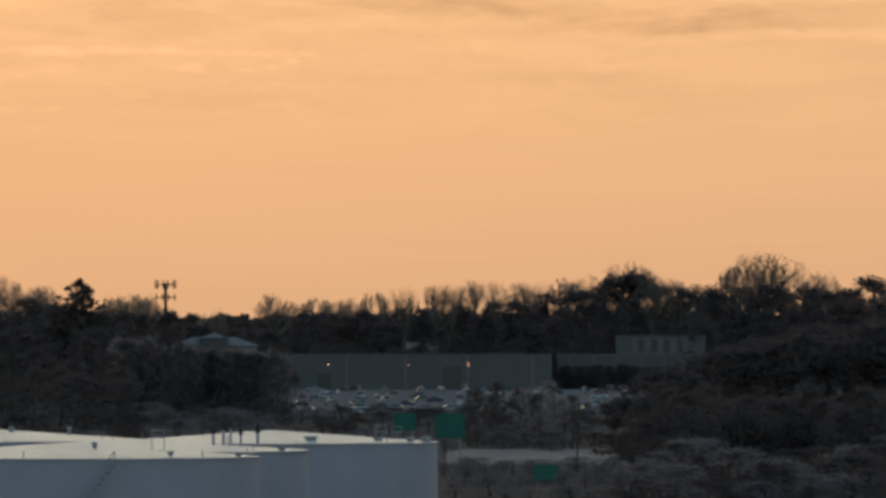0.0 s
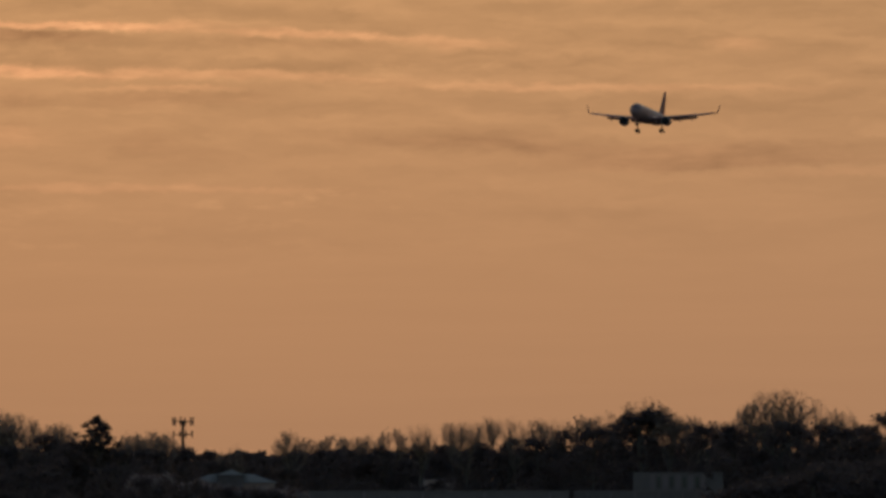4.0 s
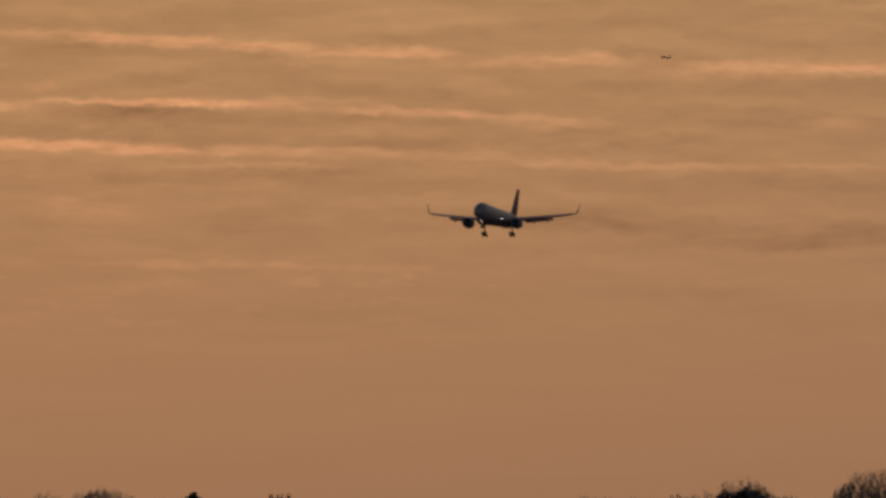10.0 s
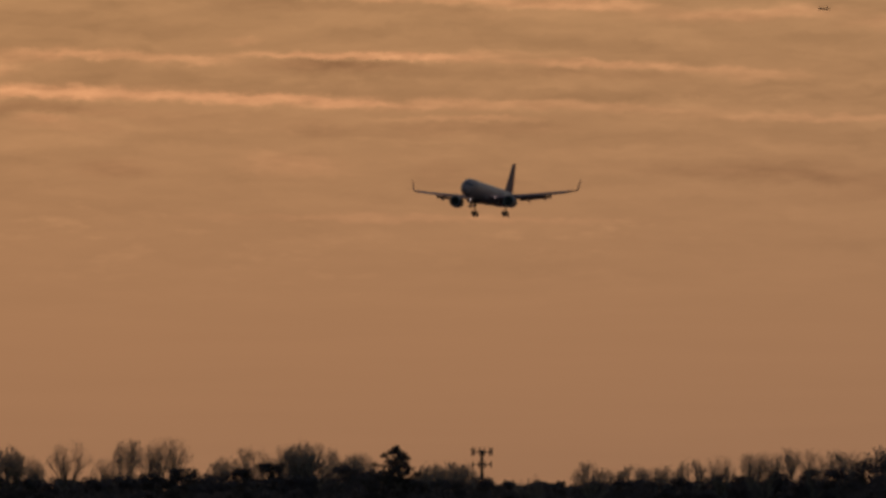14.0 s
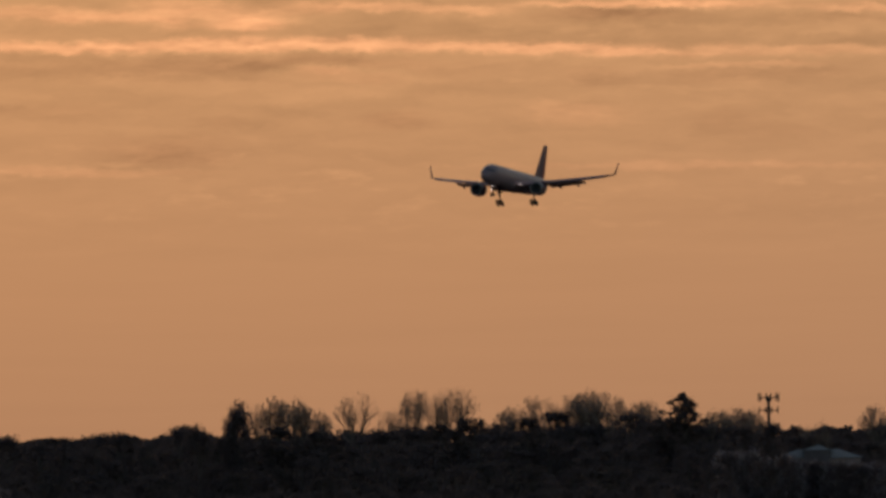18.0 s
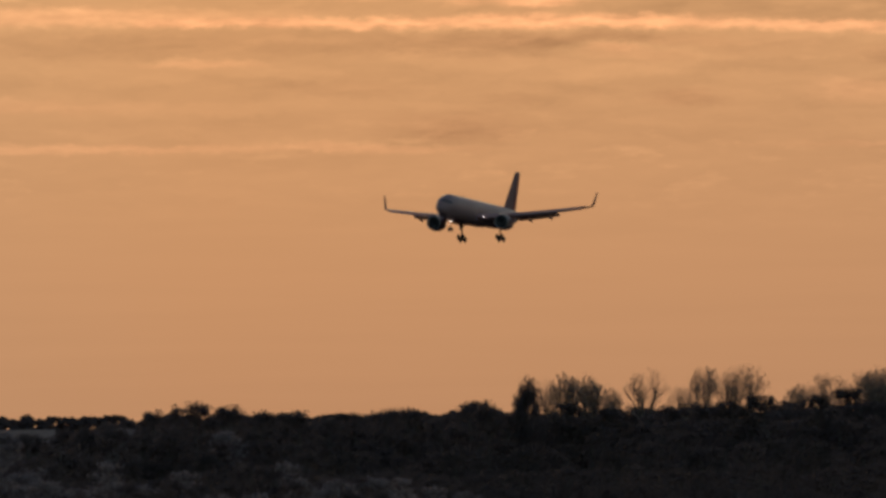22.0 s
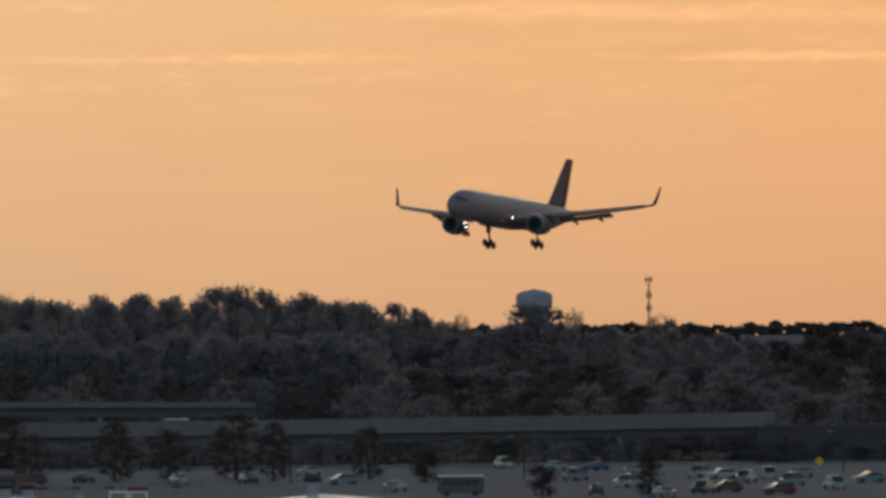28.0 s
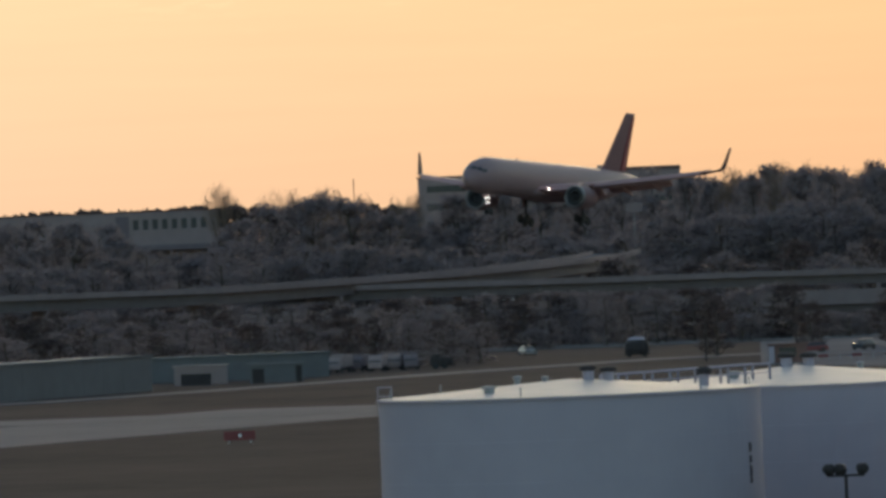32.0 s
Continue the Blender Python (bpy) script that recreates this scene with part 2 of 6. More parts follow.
# runway under the approach path, with its taxiway and the perimeter road
RUN = Vector((math.sin(radians(10.1)), math.cos(radians(10.1))))
RUN_END = Vector((-283.0, 1100.0))
slab("runway", strip(RUN_END - RUN * 1600, RUN_END + RUN * 10, 46), 0.05, M_CONCRETE, "pale worn concrete runway crossing brown grass", "runway")
slab("taxiway", plan((-18.6, 1146), (-14.2, 1128), (-12.6, 1120), (-12.6, 1098), (-14.2, 1102), (-18.6, 1110)), 0.09, M_CONCRETE, "pale concrete taxiway beside the runway", "taxiway")
slab("service_road", plan((-19.5, 1215), (-16.3, 1263), (-15.3, 1302), (-14.0, 1366), (-12.8, 1420), (-11.4, 1440), (-11.4, 1425), (-12.8, 1402), (-14.0, 1350), (-15.3, 1288), (-16.3, 1250), (-19.5, 1203)), 0.06, M_CONCRETE, "narrow pale perimeter road along a cladding shed", "road")
slab("parking_lot", plan((-12.2, 1545), (-9.0, 1548), (-6.5, 1546), (-4.6, 1540), (-4.6, 1200), (-7.0, 1200), (-9.5, 1200), (-11.0, 1240), (-12.2, 1330)), 0.07, M_ASPHALT, "worn grey asphalt parking lot with scattered cars", "parking lot")
slab("access_road", plan((-14.5, 1600), (-9.5, 1592), (-5.0, 1580), (-5.0, 1548), (-9.5, 1556), (-14.5, 1562)), 0.06, M_WORNROAD, "pale concrete road passing under the highway bridge", "road")
slab("rental_lot", plan((-2.0, 2180), (1.6, 2180), (1.6, 3050), (-2.0, 3050)), 0.08, M_ASPHALT, "dark asphalt lot filled with parked cars", "parking lot")
slab("frontage_road", plan((0.02, 1470), (1.15, 1470), (1.15, 1640), (0.02, 1640)), 0.07, M_CONCRETE, "pale concrete frontage road by dark trees", "road")

# ---- sky backdrop: a curved wall of glowing dusk sky beyond everything ----
STREAKS = []


def cloud(b, e, length, thick, gain, tilt=0.0):
    """A cloud streak: bearing and elevation of its middle, half length and half thickness in degrees, gain of light."""
    STREAKS.append((b, e, length, thick, gain * (0.65 if gain < 0 else 1.05), tilt))


cloud(-2.26, 2.849, 1.03, 0.037, 0.357, -0.044)
cloud(-0.97, 2.793, 0.46, 0.033, 0.289, -0.014)
cloud(-0.11, 2.744, 0.6, 0.041, 0.289, 0.022)
cloud(1.23, 2.706, 0.7, 0.053, 0.306, 0.023)
cloud(2.16, 2.711, 0.52, 0.049, 0.255, -0.02)
cloud(-2.72, 2.798, 0.55, 0.041, -0.088, -0.018)
cloud(-1.54, 2.748, 0.41, 0.041, -0.099, -0.014)
cloud(-2.23, 2.5, 0.86, 0.025, 0.289, 0.007)
cloud(-0.85, 2.442, 0.65, 0.025, 0.306, -0.026)
cloud(-0.06, 2.396, 0.31, 0.037, 0.187, -0.029)
cloud(-2.57, 2.452, 0.5, 0.037, -0.11, -0.007)
cloud(-0.83, 2.396, 0.67, 0.041, -0.11, -0.015)
cloud(-1.8, 2.223, 1.51, 0.029, 0.204, -0.024)
cloud(-1.68, 2.133, 0.5, 0.02, 0.221, -0.002)
cloud(-2.55, 2.072, 0.24, 0.06, -0.121, 0.035)
cloud(-1.83, 2.086, 0.38, 0.064, -0.132, 0.006)
cloud(-1.31, 2.091, 0.24, 0.055, -0.11, -0.017)
cloud(0.77, 2.141, 1.18, 0.025, 0.17, -0.008)
cloud(0.17, 1.836, 0.48, 0.069, -0.094, -0.056)
cloud(1.15, 1.723, 0.89, 0.101, -0.083, -0.063)
cloud(-1.86, 1.814, 0.21, 0.064, -0.11, -0.028)
cloud(-1.57, 1.744, 0.24, 0.05, -0.066, 0.004)
cloud(-2.06, 1.554, 1.24, 0.025, 0.119, -0.008)
cloud(1.64, 2.399, 0.17, 0.037, 0.136, -0.024)
cloud(-3.01, 2.577, 0.1, 0.025, 0.136, 0.005)
cloud(-4.96, 2.524, 0.34, 0.033, 0.255, -0.008)
cloud(-4.56, 2.414, 0.24, 0.053, 0.306, 0.015)
cloud(-5.06, 2.416, 0.14, 0.041, 0.212, -0.05)
cloud(-3.63, 2.487, 0.74, 0.029, 0.289, -0.041)
cloud(-4.47, 2.47, 0.17, 0.037, -0.11, 0.003)
cloud(-2.49, 2.444, 0.57, 0.046, -0.121, -0.012)
cloud(-2.22, 2.488, 0.71, 0.025, 0.289, -0.018)
cloud(-4.37, 2.296, 0.96, 0.041, 0.357, -0.01)
cloud(-2.75, 2.232, 0.81, 0.033, 0.255, -0.038)
cloud(-4.3, 2.178, 0.89, 0.05, -0.11, -0.018)
cloud(-4.17, 2.141, 0.17, 0.033, 0.204, -0.031)
cloud(-2.72, 1.868, 0.33, 0.074, 0.136, -0.053)
cloud(-3.71, 1.84, 0.21, 0.05, -0.11, -0.023)
cloud(-4.78, 1.832, 0.12, 0.037, -0.088, -0.031)
cloud(-5.01, 1.651, 0.29, 0.078, -0.099, -0.047)
cloud(-5.9, 2.488, 0.57, 0.041, 0.289, -0.024)
cloud(-4.93, 2.47, 0.89, 0.037, 0.289, 0.025)
cloud(-5.74, 2.276, 0.74, 0.033, 0.306, -0.022)
cloud(-4.64, 2.176, 1.89, 0.064, -0.088, -0.017)
cloud(-2.57, 2.463, 0.48, 0.041, -0.099, -0.028)
cloud(-4.04, 2.107, 0.46, 0.057, 0.153, -0.036)
cloud(-5.14, 1.684, 0.45, 0.078, -0.066, -0.036)
cloud(-3.75, 1.842, 0.22, 0.046, -0.083, -0.031)
cloud(-4.94, 1.767, 0.21, 0.037, -0.055, -0.13)
cloud(-7.74, 2.331, 1.58, 0.057, 0.272, 0.008)
cloud(-6.63, 2.29, 0.41, 0.025, 0.306, 0.001)
cloud(-4.79, 2.28, 1.73, 0.033, 0.272, -0.015)
cloud(-7.13, 2.173, 1.2, 0.083, -0.088, -0.019)
cloud(-4.56, 2.118, 1.49, 0.073, -0.077, -0.023)
cloud(-4.67, 2.404, 0.28, 0.033, 0.212, 0.002)
cloud(-6.54, 2.058, 0.38, 0.029, 0.17, 0.01)
cloud(-5.62, 1.912, 0.28, 0.055, -0.072, -0.021)
cloud(-5.15, 1.679, 0.43, 0.083, -0.061, -0.042)
cloud(-6.05, 1.922, 0.17, 0.032, -0.077, 0.009)
cloud(-7.23, 1.568, 1.1, 0.025, 0.17, -0.008)
cloud(-5.56, 1.565, 0.62, 0.025, 0.136, -0.031)
cloud(-13.58, 1.563, 0.44, 0.082, 0.119, -0.172)
cloud(-12.29, 1.474, 0.36, 0.082, 0.119, -0.162)
cloud(-12.9, 1.371, 0.31, 0.083, -0.044, -0.184)
cloud(-10.82, 1.58, 1.31, 0.029, 0.102, -0.004)
cloud(-8.35, 1.832, 1.49, 0.049, 0.128, -0.018)
cloud(-0.01, 1.817, 0.76, 0.041, -0.099, -0.05)
cloud(1.57, 1.715, 1.04, 0.069, -0.132, 0.019)
cloud(1.59, 1.796, 0.79, 0.037, -0.077, 0.012)
cloud(2.02, 1.649, 1.03, 0.033, 0.085, 0.012)


def sky_material():
    m = bpy.data.materials.new("dusk_sky")
    m.use_nodes = True
    nt = m.node_tree
    n, l = nt.nodes, nt.links
    n.clear()
    out = n.new("ShaderNodeOutputMaterial")
    em = n.new("ShaderNodeEmission")
    l.new(em.outputs[0], out.inputs[0])
    co = n.new("ShaderNodeTexCoord")
    sep = n.new("ShaderNodeSeparateXYZ")
    l.new(co.outputs["Object"], sep.inputs[0])

    def put(sock, v):
        if isinstance(v, (int, float)):
            sock.default_value = v
        else:
            l.new(v, sock)

    def op(kind, a, b=0.0, c=0.0, clamp=False):
        x = n.new("ShaderNodeMath")
        x.operation, x.use_clamp = kind, clamp
        for s, v in zip(x.inputs, (a, b, c)):
            put(s, v)
        return x.outputs[0]

    bear = op("MULTIPLY", op("ARCTAN2", sep.outputs["X"], sep.outputs["Y"]), 180 / math.pi)
    elev = op("MULTIPLY", sep.outputs["Z"], 180 / math.pi / SKY_R)

    def field(sx, sy, detail, seed, rough=0.55):
        cmb = n.new("ShaderNodeCombineXYZ")
        put(cmb.inputs[0], op("MULTIPLY", bear, sx))
        put(cmb.inputs[1], op("MULTIPLY", elev, sy))
        cmb.inputs[2].default_value = seed
        t = n.new("ShaderNodeTexNoise")
        t.inputs["Scale"].default_value, t.inputs["Detail"].default_value, t.inputs["Roughness"].default_value = 1.0, detail, rough
        l.new(cmb.outputs[0], t.inputs["Vector"])
        return op("SUBTRACT", t.outputs[0], 0.5)

    warp = field(1.6, 5.0, 5.0, 3.1)
    warp2 = field(3.6, 12.0, 4.0, 7.7)
    wb = op("MULTIPLY_ADD", warp, 0.4, bear)
    we = op("ADD", elev, op("ADD", op("MULTIPLY", warp, 0.05), op("ADD", op("MULTIPLY", warp2, 0.06), op("MULTIPLY", field(8.0, 16.0, 4.0, 4.4, 0.65), 0.07))))
    # flat layers of cloud over the upper sky: light upper rims, dull undersides
    high = op("MULTIPLY", op("SUBTRACT", elev, 0.9), 0.75, clamp=True)
    veil = op("MULTIPLY", high, op("MULTIPLY_ADD", bear, 0.14, 1.7, clamp=True))
    layer_b = op("MULTIPLY_ADD", warp, 1.2, op("MULTIPLY", bear, 1.15))

    def layers(shift, seed, detail):
        cmb = n.new("ShaderNodeCombineXYZ")
        put(cmb.inputs[0], layer_b)
        put(cmb.inputs[1], op("MULTIPLY", op("ADD", we, shift), 6.0))
        cmb.inputs[2].default_value = seed
        t = n.new("ShaderNodeTexNoise")
        t.inputs["Scale"].default_value, t.inputs["Detail"].default_value, t.inputs["Roughness"].default_value = 1.0, detail, 0.6
        l.new(cmb.outputs[0], t.inputs["Vector"])
        return t.outputs[0]

    rim = op("SUBTRACT", layers(-0.035, 1.3, 6.0), layers(0.035, 1.3, 6.0))
    body = op("MAXIMUM", op("SUBTRACT", layers(0.0, 1.3, 3.0), 0.53), 0.0)
    broad = field(0.7, 2.2, 3.0, 5.2)
    light = op("MULTIPLY_ADD", veil, op("ADD", op("MULTIPLY", rim, 0.55), op("MULTIPLY_ADD", body, -0.42, op("MULTIPLY", broad, 0.24))), 1.0)
    light = op("MULTIPLY_ADD", field(0.5, 9.0, 4.0, 6.1), 0.07, light)
    # small bright lumps in rows, only in the upper sky
    lumps = op("MULTIPLY", op("MAXIMUM", op("SUBTRACT", field(3.0, 13.0, 5.0, 2.6, 0.62), 0.04), 0.0), op("MULTIPLY", op("MAXIMUM", op("ADD", field(0.35, 2.6, 2.0, 8.3), 0.02), 0.0), high))
    west = op("MULTIPLY_ADD", bear, -0.45, 0.45, clamp=True)
    light = op("MULTIPLY_ADD", op("MULTIPLY", lumps, west), 10.0, light)
    ragged = op("MULTIPLY_ADD", field(4.5, 20.0, 5.0, 9.4, 0.6), 3.2, 1.0, clamp=False)
    spot = n.new("ShaderNodeCombineXYZ")
    put(spot.inputs[0], wb)
    put(spot.inputs[1], we)
    total = 0.0
    for b, e, length, thick, gain, tilt in STREAKS:
        mp = n.new("ShaderNodeMapping")
        mp.vector_type = "TEXTURE"
        mp.inputs["Location"].default_value = (b, e, 0)
        mp.inputs["Rotation"].default_value = (0, 0, math.atan(tilt))
        mp.inputs["Scale"].default_value = (length * 0.98, thick, 1)
        l.new(spot.outputs[0], mp.inputs["Vector"])
        dot = n.new("ShaderNodeVectorMath")
        dot.operation = "DOT_PRODUCT"
        l.new(mp.outputs[0], dot.inputs[0])
        l.new(mp.outputs[0], dot.inputs[1])
        total = op("MULTIPLY_ADD", op("POWER", 0.3679, op("POWER", dot.outputs["Value"], 1.6)), gain, total)
    light = op("MULTIPLY_ADD", total, ragged, light)

    def ramp(v, lo, hi, stops):
        r = n.new("ShaderNodeMapRange")
        r.inputs["From Min"].default_value, r.inputs["From Max"].default_value = lo, hi
        l.new(v, r.inputs["Value"])
        c = n.new("ShaderNodeValToRGB")
        els = c.color_ramp.elements
        while len(els) < len(stops):
            els.new(0.5)
        for el, (p, col) in zip(els, stops):
            el.position, el.color = p, (*col, 1)
        l.new(r.outputs[0], c.inputs[0])
        return c.outputs[0]

    up = ramp(elev, -0.3, 4.2, [(0.0, (0.335, 0.170, 0.088)), (0.25, (0.395, 0.198, 0.095)), (0.6, (0.45, 0.232, 0.103)), (1.0, (0.48, 0.261, 0.112))])
    side = ramp(bear, -18.0, 5.0, [(0.0, (1.03, 1.255, 1.54)), (0.25, (0.985, 1.095, 1.165)), (0.5, (1.02, 1.0, 0.96)), (1.0, (0.90, 0.935, 0.985))])
    mul = n.new("ShaderNodeMix")
    mul.data_type, mul.blend_type = "RGBA", "MULTIPLY"
    mul.inputs["Factor"].default_value = 1.0
    l.new(up, mul.inputs["A"])
    l.new(side, mul.inputs["B"])
    # cloud is a little pinker than the clear sky
    pink = n.new("ShaderNodeMix")
    pink.data_type, pink.blend_type = "RGBA", "MULTIPLY"
    l.new(op("MULTIPLY", op("ABSOLUTE", total), 2.5, clamp=True), pink.inputs["Factor"])
    l.new(mul.outputs["Result"], pink.inputs["A"])
    pink.inputs["B"].default_value = (1.04, 0.955, 0.97, 1)
    l.new(pink.outputs["Result"], em.inputs["Color"])
    l.new(op("MULTIPLY", light, 1.6), em.inputs["Strength"])
    return m


SKY_R = 4900.0


def build_sky():
    bm = bmesh.new()
    prev = None
    for i in range(141):
        b = -75 + i
        p = polar(b, SKY_R)
        pair = (bm.verts.new((p.x, p.y, -40)), bm.verts.new((p.x, p.y, 340)))
        if prev:
            bm.faces.new((prev[0], pair[0], pair[1], prev[1]))
        prev = pair
    ob = new("backdrop", finish("backdrop", bm, sky_material(), True))
    tagged(ob, "orange dusk sky with thin streaks of cloud", "sky", kind="structure")
    ob.location.z = EYE.z


build_sky()


# ---- trees ----
# a small eight-sided body for the middle of a clump
CORE = (((1, 0, 0), (-1, 0, 0), (0, 1, 0), (0, -1, 0), (0, 0, 1), (0, 0, -1)),
        ((0, 2, 4), (2, 1, 4), (1, 3, 4), (3, 0, 4), (2, 0, 5), (1, 2, 5), (3, 1, 5), (0, 3, 5)))


def raw(name, verts, faces, mats, index=None):
    me = bpy.data.meshes.new(name)
    me.from_pydata(verts, [], faces)
    for m in mats:
        me.materials.append(m)
    if index is not None:
        me.polygons.foreach_set("material_index", index)
    me.update()
    return me


def stick(vs, fs, a, b, r0, r1, n=3):
    """A thin tapered branch, round, or for n = 2 a flat twig."""
    w = (b - a).normalized()
    u = w.orthogonal().normalized()
    v = w.cross(u)
    o = len(vs)
    for c, r in ((a, r0), (b, r1)):
        for k in range(n):
            t = 2 * math.pi * k / n
            vs.append(c + r * (math.cos(t) * u + math.sin(t) * v))
    if n == 2:
        fs.append((o, o + 1, o + 3, o + 2))
        return
    for k in range(n):
        fs.append((o + k, o + (k + 1) % n, o + n + (k + 1) % n, o + n + k))


def bare_tree_meshes(seed, spread=0.7, levels=4):
    """A leafless broad tree 10 m high and about 6 m wide: trunk with limbs, and a crown of branches and twigs."""
    rnd = random.Random(seed)
    tv, tf, cv, cf = [], [], [], []

    def grow(p, way, length, r, level):
        q = p
        steps = 3 if level < 2 else 2
        for s in range(steps):
            way = (way + Vector((rnd.uniform(-0.18, 0.18), rnd.uniform(-0.18, 0.18), 0.13 if level else 0.0))).normalized()
            e = q + way * (length / steps)
            r1 = r * (0.84 if level < levels else 0.7)
            stick(tv if level < 2 else cv, tf if level < 2 else cf, q, e, r * (1.35 if level == levels else 1.0), r1 * (1.35 if level == levels else 1.0), 6 if level == 0 else 4 if level == 1 else 3 if level < levels else 2)
            q, r = e, r1
            if 0 < level < levels and s < steps - 1:
                fork(q, way, length * rnd.uniform(0.5, 0.75), r * 0.45, level + 1, 2 if level > 1 else 1)
        if level < levels:
            fork(q, way, length * rnd.uniform(0.62, 0.78), r * (0.66 if level == 0 else 0.52), level + 1, 6 if level == 0 else 4 if level < 3 else 7)

    def fork(q, way, length, r, level, count):
        turn = rnd.uniform(0, 6.28)
        for c in range(count):
            u = way.orthogonal().normalized()
            u.rotate(Matrix.Rotation(turn + 6.283 * c / max(count, 2) + rnd.uniform(-0.5, 0.5), 3, way))
            grow(q, (way + u * rnd.uniform(0.45, 1.25) * spread).normalized(), length * rnd.uniform(0.7, 1.15) * (0.8 if level == levels else 1.0), max(r, 0.0068), level)

    grow(Vector((0, 0, 0)), Vector((0, 0, 1)), 2.3, 0.26, 0)
    top = sorted(v.z for v in cv)[int(len(cv) * 0.995)]
    wide = sorted(math.hypot(v.x, v.y) for v in cv)[int(len(cv) * 0.93)]
    k, kx = 10.0 / top, 3.0 / wide
    for v in tv + cv:
        v.z *= k
        v.x *= kx
        v.y *= kx
        # keep the twigs inside a rounded crown
        q = math.sqrt((v.x * v.x + v.y * v.y) / 9.6 + ((v.z - 5.6) / 4.5) ** 2) if v.z > 5.6 else math.hypot(v.x, v.y) / (1.2 + 0.34 * v.z)
        if q > 0.9:
            g = (0.9 + 0.12 * (1 - math.exp(-(q - 0.9) * 4))) / q
            v.x *= g
            v.y *= g
            if v.z > 5.6:
                v.z = 5.6 + (v.z - 5.6) * g
    return raw("trunk", tv, tf, [M_BARK]), raw("crown", cv, cf, [M_TWIG])


def leafy_tree_meshes(seed, style="round", mat=M_LEAF, leaves=2600, leaf=0.12, solid=0.4, count=70):
    """A dense tree 10 m high and 6 m wide: trunk with limbs, and a crown of uneven clumps under a fringe of small leaves and twig ends."""
    rnd = random.Random(seed)
    tv, tf, cv, cf = [], [], [], []
    p = Vector((0, 0, 0))
    r = 0.2
    spine = [p]
    for s in range(4):
        q = p + Vector((rnd.uniform(-0.18, 0.18), rnd.uniform(-0.18, 0.18), 2.1))
        stick(tv, tf, p, q, r, r * 0.78, 6)
        p, r = q, r * 0.78
        spine.append(p)
    lumps = []
    if style == "cone":
        for i in range(240):
            k = 1 - (1 - (i + rnd.random()) / 240) ** 1.4
            z = 0.8 + 9.0 * k
            reach = min(2.0, 5.2 * (1 - k) ** 0.84) * (0.86 + 0.14 * math.sin(i * 2.4)) + 0.03
            a = rnd.uniform(0, 6.283)
            q = reach * rnd.uniform(0.3, 1.0)
            lumps.append((Vector((math.cos(a) * q, math.sin(a) * q, z + 0.04 * q)), 0.09 + 0.17 * reach, 0.7))
    elif style == "column":
        for i in range(26):
            z = 0.8 + 8.5 * i / 25
            lumps.append((Vector((rnd.uniform(-1.3, 1.3), rnd.uniform(-1.3, 1.3), z)), rnd.uniform(1.0, 1.7), 0.8))
    else:
        pine = style == "pine"
        for i in range(count):
            u = rnd.uniform(-0.95, 1)
            zc, zr = (5.4, 4.1) if pine else (4.9, 4.4)
            z = zc + zr * u
            reach = (2.2 if pine else 2.35) * math.sqrt(max(0.02, 1 - u * u * (0.95 if u > 0 else 0.4))) * (rnd.uniform(0.35, 1.08) if pine else rnd.random() ** 0.4)
            a = rnd.uniform(0, 6.283)
            big = math.sqrt(60 / count)
            lumps.append((Vector((math.cos(a) * reach, math.sin(a) * reach, z)), big * (rnd.uniform(0.55, 1.0) if pine else rnd.uniform(0.6, 0.95)), 0.7 if pine else 0.85))
        for i in range(4):
            lumps.append((Vector((rnd.uniform(-1.0, 1.0), rnd.uniform(-1.0, 1.0), rnd.uniform(8.5, 9.4))), rnd.uniform(0.4, 0.75), 1.0))
    for c, rad, flat in lumps[::3]:
        near = min(spine, key=lambda s: (s - c).length + (2 if s.z > c.z else 0))
        stick(tv, tf, near, c, 0.07, 0.03, 3)
    weight = [l[1] ** 2 * (0.35 + l[0].z / 10) for l in lumps]
    for i in range(leaves):
        c, rad, flat = rnd.choices(lumps, weight)[0]
        d = Vector((rnd.gauss(0, 1), rnd.gauss(0, 1), rnd.gauss(0.25, 1))).normalized()
        o = c + Vector((d.x, d.y, d.z * flat)) * rad * rnd.uniform(0.35, 1.12)
        if o.z < 0.1:
            continue
        u = Vector((rnd.gauss(0, 1), rnd.gauss(0, 1), rnd.gauss(0.3, 1))).normalized()
        v = u.orthogonal().normalized()
        v.rotate(Matrix.Rotation(rnd.uniform(0, 6.28), 3, u))
        s = leaf * rnd.uniform(0.6, 1.5)
        k = len(cv)
        cv += [o + u * s * 1.5, o + v * s * 0.7 - u * s * 0.6, o - v * s * 0.7 - u * s * 0.5]
        cf.append((k, k + 1, k + 2))
    # the clumps' bodies close the crown
    for c, rad, flat in lumps:
        k = len(cv)
        h = rad * solid
        turn = Euler([rnd.uniform(0, 6) for _ in range(3)]).to_matrix()
        for p in CORE[0]:
            q = turn @ Vector(p) * (h * rnd.uniform(0.72, 1.2))
            cv.append(c + Vector((q.x, q.y, q.z * flat)))
        cf += [tuple(k + i for i in f) for f in CORE[1]]
    return raw("trunk", tv, tf, [M_BARK]), raw("crown", cv, cf, [mat])


